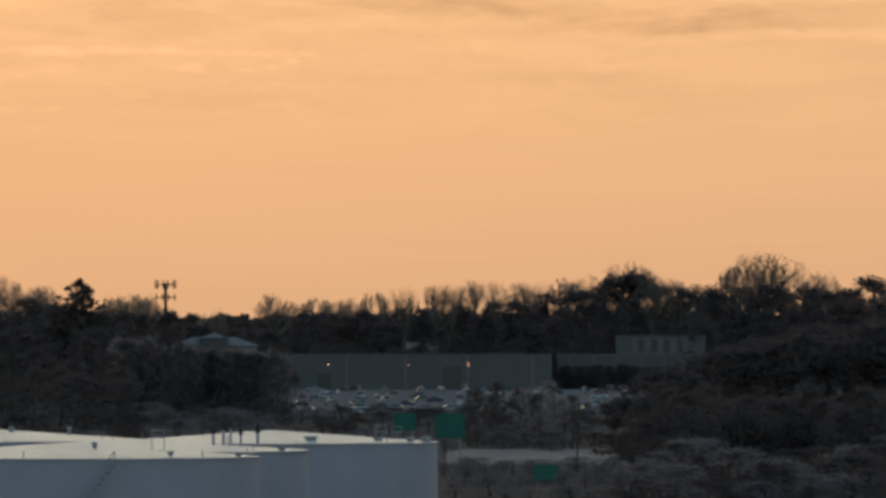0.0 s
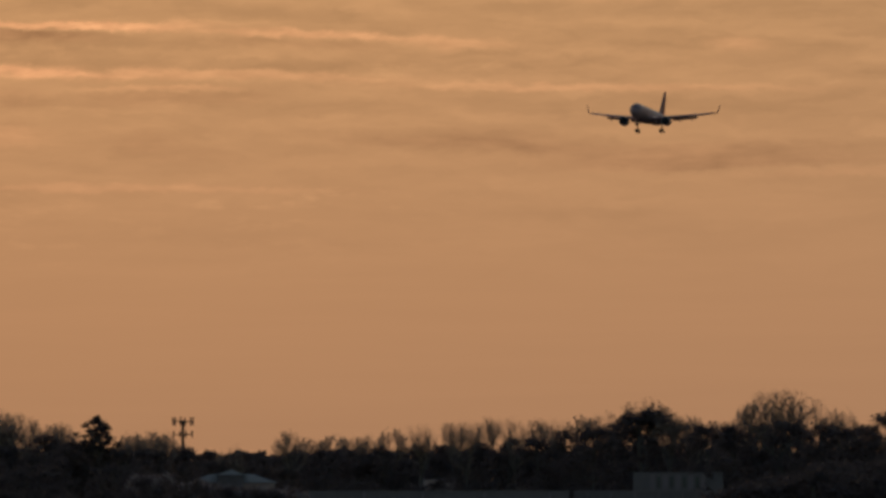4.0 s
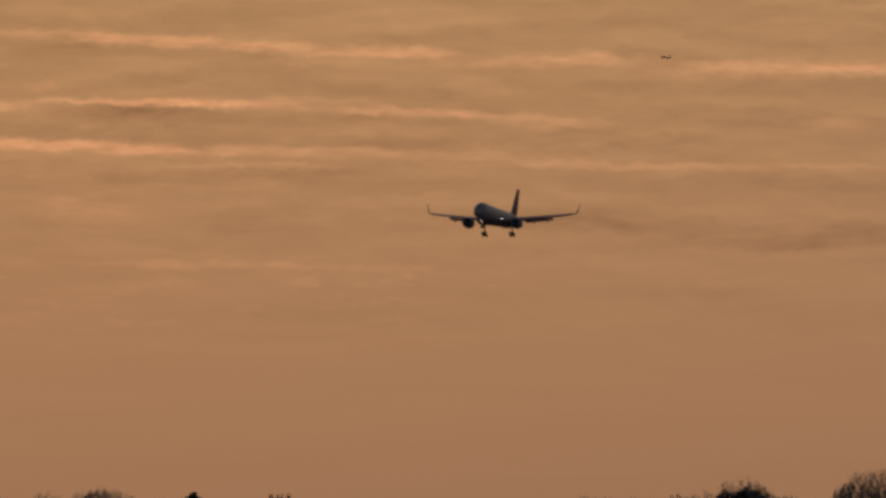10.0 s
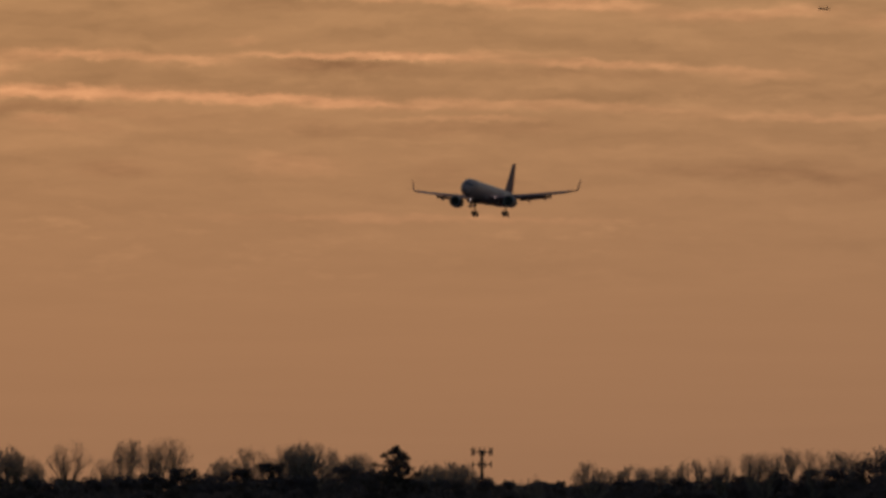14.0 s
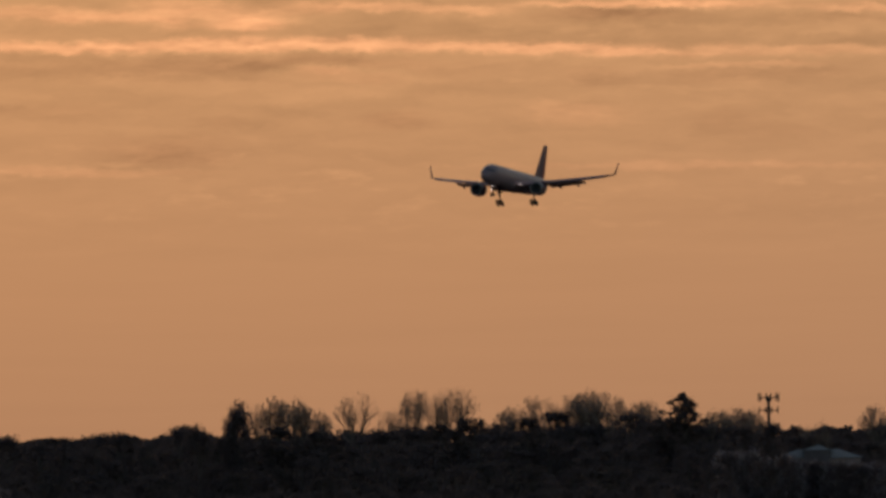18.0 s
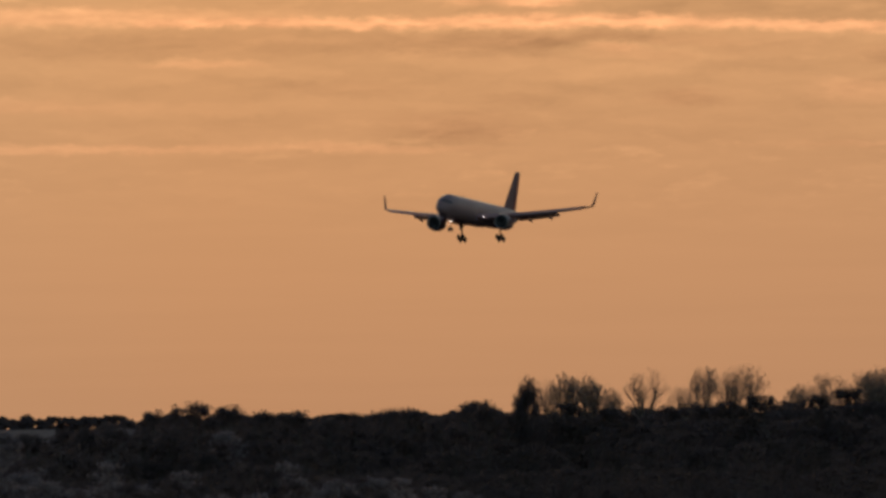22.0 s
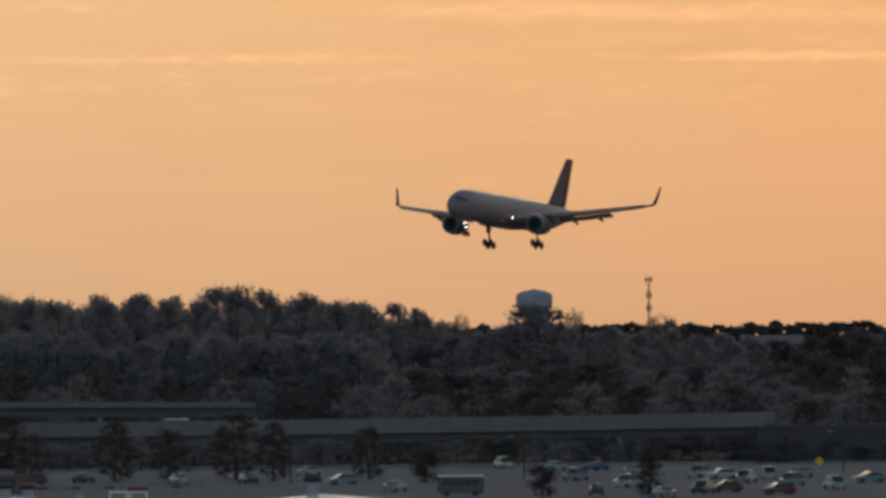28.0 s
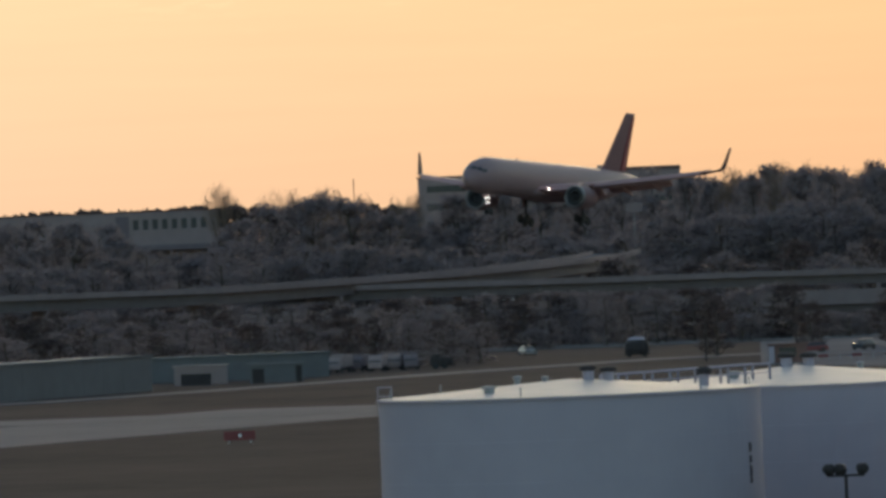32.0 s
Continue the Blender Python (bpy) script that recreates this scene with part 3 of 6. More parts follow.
KINDS = {}
for i in range(5):
    KINDS.setdefault("bare", []).append(bare_tree_meshes(10 + i, 0.62 + 0.08 * (i % 3)))
for i in range(4):
    KINDS.setdefault("round", []).append(leafy_tree_meshes(30 + i))
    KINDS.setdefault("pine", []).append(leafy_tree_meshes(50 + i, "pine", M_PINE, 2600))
    KINDS.setdefault("winter", []).append(leafy_tree_meshes(60 + i, "round", M_SHRUB, 3000, 0.11, 0.4, 70))
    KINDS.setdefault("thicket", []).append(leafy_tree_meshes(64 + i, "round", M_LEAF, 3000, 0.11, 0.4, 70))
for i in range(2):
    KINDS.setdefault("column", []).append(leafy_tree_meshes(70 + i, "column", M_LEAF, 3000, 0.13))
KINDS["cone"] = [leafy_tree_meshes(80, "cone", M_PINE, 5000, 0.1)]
TREE_WORDS = {
    "bare": "leafless grey-brown broadleaf tree with fine twigs", "round": "dense dark evergreen broadleaf tree in a wood",
    "thicket": "dense dark winter tree full of twigs, without the haze tint",
    "winter": "dense grey-brown winter tree of fine twigs, paled for haze",
    "pine": "dark pine with an uneven tufted crown", "column": "dense dark columnar evergreen standing above the wood",
    "cone": "dark conical conifer rising above the wood"}


def tree(kind, b, d, h, w, rnd, group):
    trunk, crown = KINDS[kind][rnd.randrange(len(KINDS[kind]))]
    p = polar(b, d)
    p.z = ground_height(p.x, p.y) - 0.15
    w *= {"bare": 1.15, "round": 1.8, "winter": 1.8, "thicket": 1.8, "cone": 1.15, "pine": 1.8, "column": 1.6}.get(kind, 1.0)
    h *= {"bare": 1.07, "winter": 1.035, "thicket": 1.03}.get(kind, 1.0)
    s = Vector((w / 6.0, w / 6.0, h / 10.0))
    ob = thing("tree", Matrix.LocRotScale(p, Euler((0, 0, rnd.uniform(0, 6.28))), s), TREE_WORDS[kind], "tree", group)
    part("trunk", trunk, None, ob)
    part("crown", crown, None, ob)


def grove(kind, rows, group, seed=1, mix=""):
    """Trees at bearing, distance, height and width."""
    rnd = random.Random(seed)
    for b, d, h, w in rows:
        k = mix if mix and rnd.random() < 0.4 else kind
        tree(k, b, d, h, w, rnd, group)


grove("bare", [(-0.978, 3178, 25.3, 14.5), (-0.733, 3333, 20.7, 11.4), (-0.536, 3310, 20.7, 11.3), (-0.389, 3209, 24.9, 11), (-0.242, 3153, 29, 12.6), (-0.046, 3237, 25.7, 11.1), (0.151, 3345, 26.6, 15.3), (0.314, 3153, 30.3, 10.8), (0.445, 3212, 27.6, 11), (0.576, 3314, 26, 11.4), (0.707, 3344, 27.6, 15.3), (0.838, 3269, 28.1, 11.2), (1.067, 3232, 33.4, 20.3), (1.198, 3156, 33, 12.6), (1.329, 3185, 29.9, 12.7), (1.492, 3327, 25.4, 11.4), (1.721, 3299, 31.3, 17), (1.852, 3196, 37.7, 27.4), (2.015, 3289, 32.3, 16.9), (2.179, 3227, 30.6, 14.8), (-0.864, 3333, 19.7, 11.4), (-0.635, 3346, 19.8, 11.5), (0.036, 3153, 29.9, 10.8)], "bare trees on the skyline", 20)
grove("thicket", [(-1.125, 3091, 21.2, 8.8), (-0.962, 3274, 16.1, 11.2), (-0.782, 3237, 17.6, 11.1), (-0.602, 3170, 20.4, 10.9), (-0.438, 3173, 21.1, 10.9), (-0.258, 3240, 18.7, 11.1), (-0.078, 3274, 18.1, 11.2), (0.102, 3259, 19.4, 11.2), (0.282, 3201, 22.6, 11), (0.446, 3143, 25.7, 10.8), (0.609, 3232, 24.1, 11.1), (0.773, 3115, 30.4, 12.5), (0.936, 3256, 25.7, 13), (1.074, 3173, 32.9, 21.8), (1.263, 3271, 25.5, 13.1), (1.427, 3085, 32.1, 10.6), (1.574, 3128, 30.2, 10.7), (1.738, 3217, 26.7, 12.9), (1.901, 3159, 30.6, 12.6), (2.081, 3101, 31.5, 12.4), (2.228, 3192, 26, 12.8)], "trees on the skyline", 21)
grove("thicket", [(2.49, 3112, 34, 19.6), (2.702, 3042, 33, 19.1), (2.866, 3170, 33.6, 19.9), (3.062, 3168, 30, 19.9)], "trees on the skyline", 22)
grove("bare", [(-2.631, 2523, 24.1, 13), (-2.336, 2413, 21.3, 9.7), (-1.911, 2377, 18.6, 6.8), (-1.78, 2414, 19.6, 9.7), (-1.682, 2381, 19.4, 6.8), (-1.305, 2382, 23.2, 5.4), (-1.387, 2472, 21.1, 5.6), (-4.575, 2491, 22.3, 8.1), (-4.466, 2383, 24.0, 10.5), (-4.39, 2410, 23.8, 11.0), (-4.31, 2366, 22.9, 9.1), (-4.235, 2420, 20.6, 9.0), (-4.179, 2465, 19.2, 7), (-3.991, 2354, 24.2, 11.4), (-3.786, 2365, 20.2, 8.1), (-3.647, 2492, 25, 9.3), (-3.424, 2369, 25.2, 12.9), (-3.506, 2364, 23.5, 8.1)], "bare trees on the skyline", 23)
grove("bare", [(-3.131, 2408, 20.8, 8.3), (-2.934, 2490, 22.9, 14.2), (-2.737, 2446, 23.2, 9.8), (-2.622, 2382, 24.3, 13.6), (-2.492, 2348, 22.3, 8), (-2.329, 2492, 21.7, 11.4), (-1.888, 2350, 19.3, 9.4), (-1.757, 2373, 19.6, 10.8)], "bare trees on the skyline", 24)
grove("round", [(-6.421, 2345, 16.2, 8), (-6.274, 2389, 14.1, 8.2), (-6.078, 2334, 16.1, 9.3), (-5.882, 2254, 16.2, 7.7), (-5.718, 2389, 14.9, 8.2), (-5.522, 2336, 16.2, 9.3), (-5.358, 2316, 16.4, 7.9), (-5.163, 2389, 14.1, 8.2), (-4.981, 2363, 17.8, 8.1), (-4.851, 2290, 16.3, 6.5), (-4.754, 2340, 14.4, 5.3), (-4.442, 2250, 19.2, 9), (-4.213, 2255, 17.9, 9), (-4.049, 2388, 15.9, 8.2), (-3.853, 2341, 16.5, 8), (-3.689, 2311, 17.6, 9.2), (-3.525, 2317, 17.8, 9.3), (-3.328, 2251, 20.7, 9), (-3.165, 2389, 17.1, 8.2), (-3.001, 2253, 20.5, 7.7), (-2.837, 2382, 19.6, 9.5), (-2.607, 2389, 20.2, 10.9)], "trees on the skyline", 25, "pine")
grove("round", [(-2.411, 2321, 20, 9.3), (-2.248, 2332, 18.4, 9.3), (-1.954, 2368, 16.5, 9.5), (-1.758, 2275, 17.4, 9.1)], "trees on the skyline", 26, "pine")
grove("round", [(-1.432, 2415, 18.6, 8.3), (-1.335, 2407, 19.8, 8.3), (-1.22, 2554, 20.4, 8.8), (-1.106, 2407, 19.6, 6.9), (-1.009, 2417, 19, 6.9)], "trees on the skyline", 27, "pine")
grove("column", [(-4.682, 2251, 23.9, 5.1), (-4.665, 2270, 21.8, 4.4), (-4.719, 2250, 22.6, 4.4)], "columnar evergreens", 28)
grove("round", [(-1.595, 2118, 23.2, 6.1)], "trees on the skyline", 29, "pine")
grove("cone", [(-2.102, 2271, 25.4, 20.8)], "conifers", 30)
grove("thicket", [(-6.848, 2220, 19.2, 6.3), (-6.717, 2152, 22, 6.1), (-6.586, 2138, 23.2, 7.3), (-6.423, 2265, 18.9, 7.8), (-6.226, 2218, 18.7, 7.6), (-6.03, 2139, 21, 7.3), (-5.834, 2169, 18.5, 7.4), (-5.67, 2220, 17.6, 7.6), (-5.506, 2191, 19.6, 7.5), (-5.359, 2254, 18.2, 7.1), (-5.179, 2214, 17.8, 7), (-5.015, 2174, 21.2, 7.5), (-4.917, 2140, 22.3, 6.1), (-4.803, 2253, 16.7, 6.4), (-6.98, 2265, 15.8, 6.5), (-7.111, 2238, 15.9, 6.4)], "trees on the skyline", 31)
grove("winter", [(-12.073, 2150, 27.3, 8.6), (-11.877, 2214, 24.9, 7.6), (-11.681, 2163, 25.6, 8.7), (-11.485, 2088, 28.4, 7.2), (-11.289, 2124, 27.9, 7.3), (-11.093, 2206, 25.1, 8.8), (-10.863, 2191, 27.4, 8.8), (-10.699, 2101, 29.9, 9.6), (-10.536, 2205, 26.5, 8.8), (-10.307, 2189, 26.6, 7.5), (-10.111, 2205, 24.2, 7.6), (-9.948, 2102, 25.7, 7.2), (-9.784, 2190, 23.7, 7.5), (-9.653, 2213, 21.8, 6.3), (-9.582, 2206, 20.2, 5.7), (-8.982, 2091, 26.0, 14.9), (-9.114, 2100, 21.8, 7.2), (-8.836, 2100, 21.5, 7.2)], "trees on the skyline", 32)
grove("winter", [(-9.458, 2119, 19.3, 7.3), (-9.295, 2092, 19.7, 7.2), (-8.673, 2141, 18.4, 7.3), (-8.525, 2076, 21.3, 7.1), (-8.378, 2037, 20.5, 7), (-8.214, 2163, 17.9, 7.4), (-8.051, 2039, 19.7, 7), (-7.887, 2157, 17.4, 7.4), (-7.724, 2049, 19.1, 7)], "trees on the skyline", 33)
grove("thicket", [(-7.56, 2144, 16.7, 7.4), (-7.397, 2065, 19.2, 7.1), (-7.233, 2125, 18.1, 7.3), (-7.07, 2085, 19.4, 7.1), (-6.906, 2104, 18.5, 7.2), (-6.743, 2107, 18.6, 7.2)], "trees on the skyline", 43)
grove("bare", [(-8.743, 2277, 20.1, 5.2), (-8.246, 2225, 19.7, 8.9), (-9.408, 2246, 19.9, 4.5), (-10.666, 2306, 25.4, 9.2), (-10.797, 2242, 26.6, 9), (-12.33, 2150, 26.8, 7.4), (-12.068, 2265, 25, 10.4), (-11.871, 2194, 26.2, 7.5), (-11.578, 2151, 25.6, 6.1)], "bare trees on the skyline", 34)
grove("winter", [(-12.576, 2132, 26.1, 6.1), (-12.233, 2018, 27, 6.9), (-11.971, 2117, 25.7, 7.3), (-11.741, 2133, 25.8, 8.5), (-11.479, 2073, 27.7, 8.3), (-11.282, 2141, 27.5, 7.3), (-11.086, 2099, 26.9, 7.2), (-10.922, 2072, 27.7, 7.1), (-14.722, 2039, 25.8, 10.5), (-14.398, 2019, 22.4, 10.4), (-14.233, 2090, 22.5, 9.6), (-13.904, 2104, 24.8, 13.2), (-13.642, 1993, 26.2, 10.3), (-13.445, 2068, 26.5, 10.6), (-13.182, 1992, 27.7, 10.2), (-12.985, 2023, 28.6, 9.2), (-12.787, 2102, 28.7, 9.6), (-12.592, 2088, 27.1, 7.2), (-12.462, 2110, 25.7, 7.2), (-12.2, 2003, 27.2, 6.9), (-11.937, 2047, 28.1, 9.4), (-11.741, 1989, 28, 8)], "trees on the skyline", 35)
grove("winter", [(-16.507, 2083, 22.6, 10.7), (-16.326, 2109, 22.6, 10.8), (-16.163, 1994, 23.5, 10.3), (-16.001, 2100, 21.3, 9.6), (-15.904, 2063, 20.4, 8.3), (-16.573, 2050, 21.8, 9.4), (-15.165, 2101, 21.4, 10.8), (-14.999, 2005, 25.1, 11.5), (-14.768, 1993, 26.7, 12.5), (-14.54, 1989, 25.7, 11.4), (-14.314, 1993, 22.7, 9.1), (-16.77, 1989, 21.8, 11.4), (-17.063, 2081, 22, 11.9)], "trees on the skyline", 36)
grove("bare", [(-15.257, 2214, 26.6, 11.5), (-15.03, 2205, 25.2, 9.6), (-14.849, 2168, 25.6, 8.2), (-14.669, 2121, 26.6, 8.3), (-14.473, 2205, 22.8, 6.3), (-14.31, 2090, 25.3, 7.2), (-14.162, 2101, 24.9, 6), (-12.376, 2208, 22.8, 7.6), (-12.079, 2093, 28.6, 10.8)], "bare trees on the skyline", 37)


LIGHT = {}
for i in range(4):
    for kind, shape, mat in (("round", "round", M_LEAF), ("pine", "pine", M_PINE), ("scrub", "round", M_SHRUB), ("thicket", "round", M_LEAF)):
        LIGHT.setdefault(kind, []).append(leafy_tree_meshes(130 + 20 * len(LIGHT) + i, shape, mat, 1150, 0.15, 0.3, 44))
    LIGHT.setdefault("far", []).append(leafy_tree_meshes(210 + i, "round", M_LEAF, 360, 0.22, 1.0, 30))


def points_of(me):
    co = np.empty(len(me.vertices) * 3)
    me.vertices.foreach_get("co", co)
    return co.reshape(-1, 3), [tuple(p.vertices) for p in me.polygons]


def wood(kinds, count, b0, b1, d0, d1, h0, h1, w0, w1, label, seed, lift=lambda b: 0.0):
    """A mass of trees scattered evenly over a sector, past counting one by one: joined."""
    rnd = random.Random(seed)
    data = {k: [(points_of(t), points_of(c)) for t, c in LIGHT[k]] for k in kinds}
    mats = [M_BARK, M_LEAF, M_PINE, M_SHRUB, M_TWIG]
    slot = {"round": 1, "thicket": 1, "far": 1, "pine": 2, "scrub": 3, "bare": 4}
    vs, fs, ix, base = [], [], [], 0
    for i in range(count):
        kind = rnd.choice(kinds)
        b = b0 + (b1 - b0) * (i + rnd.random()) / count
        p = polar(b, rnd.uniform(d0, d1))
        z = ground_height(p.x, p.y) - 0.15
        h, w, a = rnd.uniform(h0, h1) + lift(b), 0.88 * rnd.uniform(w0, w1), rnd.uniform(0, 6.28)
        for mesh, mi in zip(rnd.choice(data[kind]), (0, slot[kind])):
            co = mesh[0] * np.array((w / 6, w / 6, h / 10))
            x = co[:, 0] * math.cos(a) - co[:, 1] * math.sin(a) + p.x
            y = co[:, 0] * math.sin(a) + co[:, 1] * math.cos(a) + p.y
            vs.append(np.stack([x, y, co[:, 2] + z], 1))
            fs += [tuple(base + j for j in f) for f in mesh[1]]
            ix += [mi] * len(mesh[1])
            base += len(co)
    me = raw("woods", [tuple(v) for v in np.concatenate(vs)], fs, mats, ix)
    tagged(new("woods", me), label, "woods", kind="stuff")


WOODS = "dense mixed woods of pine and grey-brown winter trees"
wood(("scrub",), 64, -17.8, -9.6, 1990, 2050, 12, 17, 11, 15, WOODS + " behind a ramp", 5, lambda b: -4.0 if -15.95 < b < -15.35 else 0.0)
wood(("scrub",), 34, -13.0, -9.9, 2180, 2270, 18, 21.5, 13, 18, WOODS + " on the rise", 25)
wood(("scrub",), 38, -17.6, -13.0, 2060, 2140, 17, 19.5, 13, 18, WOODS + " on the rise", 26, lambda b: -2.6 if -15.95 < b < -15.35 else 0.0)
wood(("scrub", "scrub", "thicket"), 26, -9.9, -7.6, 2150, 2230, 14, 15.6, 13, 18, WOODS + " on the rise", 27)
wood(("scrub", "thicket"), 14, -7.6, -6.4, 2150, 2230, 14, 15.6, 13, 18, WOODS + " on the rise", 42)
wood(("scrub", "thicket"), 44, -1.9, -0.9, 2140, 2180, 14.4, 15.4, 8, 11, "winter scrub before a hip-roofed house", 28)
wood(("thicket",), 12, -1.84, -1.5, 2215, 2245, 10, 12, 8, 11, "winter scrub beside a hip-roofed house", 38)
wood(("scrub",), 30, 0.0, 1.2, 1130, 1400, 1.4, 3.6, 6, 10, "low winter scrub on open ground", 29)
wood(("thicket", "thicket", "scrub"), 60, 1.1, 3.2, 1100, 1330, 3.0, 6.5, 9, 13, "low winter scrub spreading before dark trees", 39)
wood(("scrub", "scrub", "thicket"), 44, -13.4, -7.6, 1790, 1930, 10, 15, 11, 15, WOODS + " behind a bridge", 6)
wood(("scrub", "thicket", "thicket"), 18, -7.6, -5.2, 1790, 1930, 10, 15, 11, 15, WOODS + " behind a bridge", 41)
wood(("pine", "round", "scrub"), 46, -9.8, -5.0, 1690, 1760, 8, 12, 9, 13, "dark winter woods and scrub beyond the bridge", 7)
wood(("thicket",), 66, -7.2, -1.8, 2230, 2290, 13.2, 15.4, 13, 17, WOODS + " on a low rise", 8)
wood(("thicket", "pine"), 60, -7.0, -1.75, 2060, 2200, 11, 15, 11, 15, WOODS + " on a low rise", 9)
wood(("thicket",), 60, -7.0, -1.75, 1880, 2010, 9, 13, 10, 14, "dark winter woods and scrub on flat land", 10)
wood(("scrub", "round"), 44, -17.8, -13.75, 1410, 1480, 6.0, 8.2, 8, 11, "dark hedge of winter scrub behind a cladding shed", 11)
wood(("scrub", "round"), 62, -17.8, -12.0, 1565, 1612, 7.6, 9.4, 8, 12, "dense winter thicket hiding a highway", 36)
wood(("scrub",), 46, -17.8, -9.8, 1540, 1690, 3.0, 6.0, 8, 12, "low winter scrub under the highway ramps", 12)
wood(("scrub", "thicket"), 120, -2.7, 1.3, 1560, 2130, 2.0, 4.2, 8, 12, "low winter scrub over open ground", 44)
wood(("scrub",), 40, -1.9, 0.35, 1980, 2120, 1.6, 3.6, 7, 10, "winter scrub before a lot of parked cars", 13)
wood(("thicket", "scrub"), 14, 0.12, 0.78, 1640, 1700, 8.0, 11.5, 5, 7, "brown winter scrub by a frontage road", 14)
wood(("thicket",), 90, 1.15, 3.4, 1330, 1430, 7, 13, 9, 12, "dark trees and scrub near a frontage road", 15)
wood(("thicket",), 80, -1.4, 3.2, 3080, 3180, 11, 15, 11, 15, "dark winter trees behind a long building", 16)
wood(("thicket",), 30, 0.68, 1.55, 3054, 3058, 6.4, 8.6, 6, 9, "dark winter trees before a low grey wing", 49)
wood(("thicket",), 40, -1.9, 3.2, 3280, 3400, 13, 17, 13, 18, "dark winter trees on the far rise", 17)
wood(("far",), 520, -19.5, 6.0, 4050, 4600, 14.0, 16.8, 13, 20, "far low line of woods on the horizon", 18, lambda b: 7.0 * smooth(-13.0, -15.5, b) if b < -13 else 0.0)
wood(("thicket",), 70, -7.2, -1.75, 2340, 2400, 12, 13.5, 14, 18, "winter trees filling the wood behind its crest", 31, lambda b: 3.4 * smooth(-5.0, -3.5, b))
wood(("thicket",), 90, -1.9, 3.2, 3190, 3280, 12.5, 14.5, 14, 18, "winter trees filling the far wood", 32, lambda b: 3.3 * (b + 1))
wood(("scrub",), 54, -12.8, -9.95, 2200, 2260, 22.3, 24.3, 14, 18, "winter trees filling the wood behind its crest", 34)
wood(("scrub",), 18, -10.45, -9.3, 2230, 2290, 19.8, 21.0, 10, 14, "winter trees filling the wood behind its crest", 37, lambda b: -7.0 * (b + 9.95))
wood(("scrub",), 16, -14.05, -12.6, 2080, 2150, 20.5, 22.5, 14, 18, "winter trees before a parking deck", 35)
wood(("thicket",), 44, -11.0, -6.4, 2280, 2340, 9.5, 11.5, 14, 18, "winter trees filling the wood behind its crest", 33)
wood(("scrub",), 46, -12.9, -9.95, 1955, 1985, 18.5, 22.5, 14, 18, WOODS + " below its crest", 45)
wood(("scrub", "thicket"), 30, -9.95, -7.4, 1955, 1985, 12.0, 15.5, 13, 17, WOODS + " below its crest", 46)
wood(("scrub",), 26, -15.3, -12.9, 1930, 1960, 14.0, 18.0, 13, 17, WOODS + " below a parking deck", 47)
wood(("scrub",), 20, -17.8, -15.98, 1930, 1960, 12.0, 16.0, 13, 17, WOODS + " beside a ramp", 48)
wood(("thicket",), 30, -7.75, -4.5, 1555, 1580, 2.5, 4.5, 7, 10, "winter scrub on a grassy highway embankment", 19)
# scrub added to stand in for the shade beneath the bridge
wood(("thicket", "scrub"), 46, -12.4, -7.4, 1578, 1604, 3.0, 4.6, 8, 12, "low winter scrub added for the dark under a highway bridge", 40)
rnd = random.Random(77)
for b, d, h, w in ((1.09, 1450, 10.2, 9), (1.2, 1460, 12.8, 10), (1.34, 1430, 14.6, 11), (1.5, 1460, 16.4, 12), (1.68, 1440, 18.0, 12), (1.85, 1460, 19.3, 13), (2.05, 1440, 20.0, 13), (2.25, 1460, 20.9, 13), (2.45, 1450, 21.5, 14), (2.68, 1440, 22.0, 14), (2.9, 1450, 22.0, 14)):
    tree("thicket", b, d, h, w, rnd, "dark trees near the frontage road")
for b, d, h, w in ((-12.45, 1420, 8.5, 7), (-11.9, 1430, 7.5, 6), (-11.42, 1440, 9.0, 8), (-11.1, 1425, 8.0, 7), (-10.72, 1435, 10.5, 8), (-10.5, 1420, 9.0, 6), (-9.95, 1430, 8.0, 6)):
    tree("round", b, d, h, w * 0.6, rnd, "trees in the parking lot")
for b, d, h, w in ((-8.32, 1262, 7.0, 3.2), (-8.95, 1262, 4.2, 3.4), (-9.62, 1390, 5.0, 4.0)):
    tree("column", b, d, h, w, rnd, "columnar evergreens")


# ---- the landing airliner: a twin-engined narrow-body, nose at its origin, flying along +Y ----
def fuselage_radius(s):
    st = ((0, 0.06, -0.62), (0.25, 0.52, -0.58), (0.8, 0.93, -0.48), (1.7, 1.33, -0.33), (2.8, 1.62, -0.17), (4.3, 1.82, -0.04), (6, 1.88, 0.0), (30, 1.88, 0.0),
          (34, 1.80, 0.10), (38, 1.50, 0.38), (42, 1.05, 0.78), (45, 0.62, 1.10), (46.8, 0.25, 1.30))
    for (a, ra, za), (b, rb, zb) in zip(st, st[1:]):
        if s <= b:
            k = (s - a) / (b - a)
            return ra + (rb - ra) * k, za + (zb - za) * k
    return st[-1][1:]


def skin(s, ang, out=0.0):
    """A point on the fuselage: s metres behind the nose, ang degrees from the top, clockwise seen from behind."""
    r, z = fuselage_radius(s)
    a = radians(ang)
    return Vector(((r + out) * math.sin(a), -s, z + (r * 1.17 + out) * math.cos(a)))


def skin_patch(s0, s1, a0, a1, out=0.03, n=5, slant=0.0):
    bm = bmesh.new()
    g = [[bm.verts.new(skin(s0 + (s1 - s0) * i / n + slant * j / n, a0 + (a1 - a0) * j / n, out)) for j in range(n + 1)] for i in range(n + 1)]
    for i in range(n):
        for j in range(n):
            bm.faces.new((g[i][j], g[i + 1][j], g[i + 1][j + 1], g[i][j + 1]))
    return bm


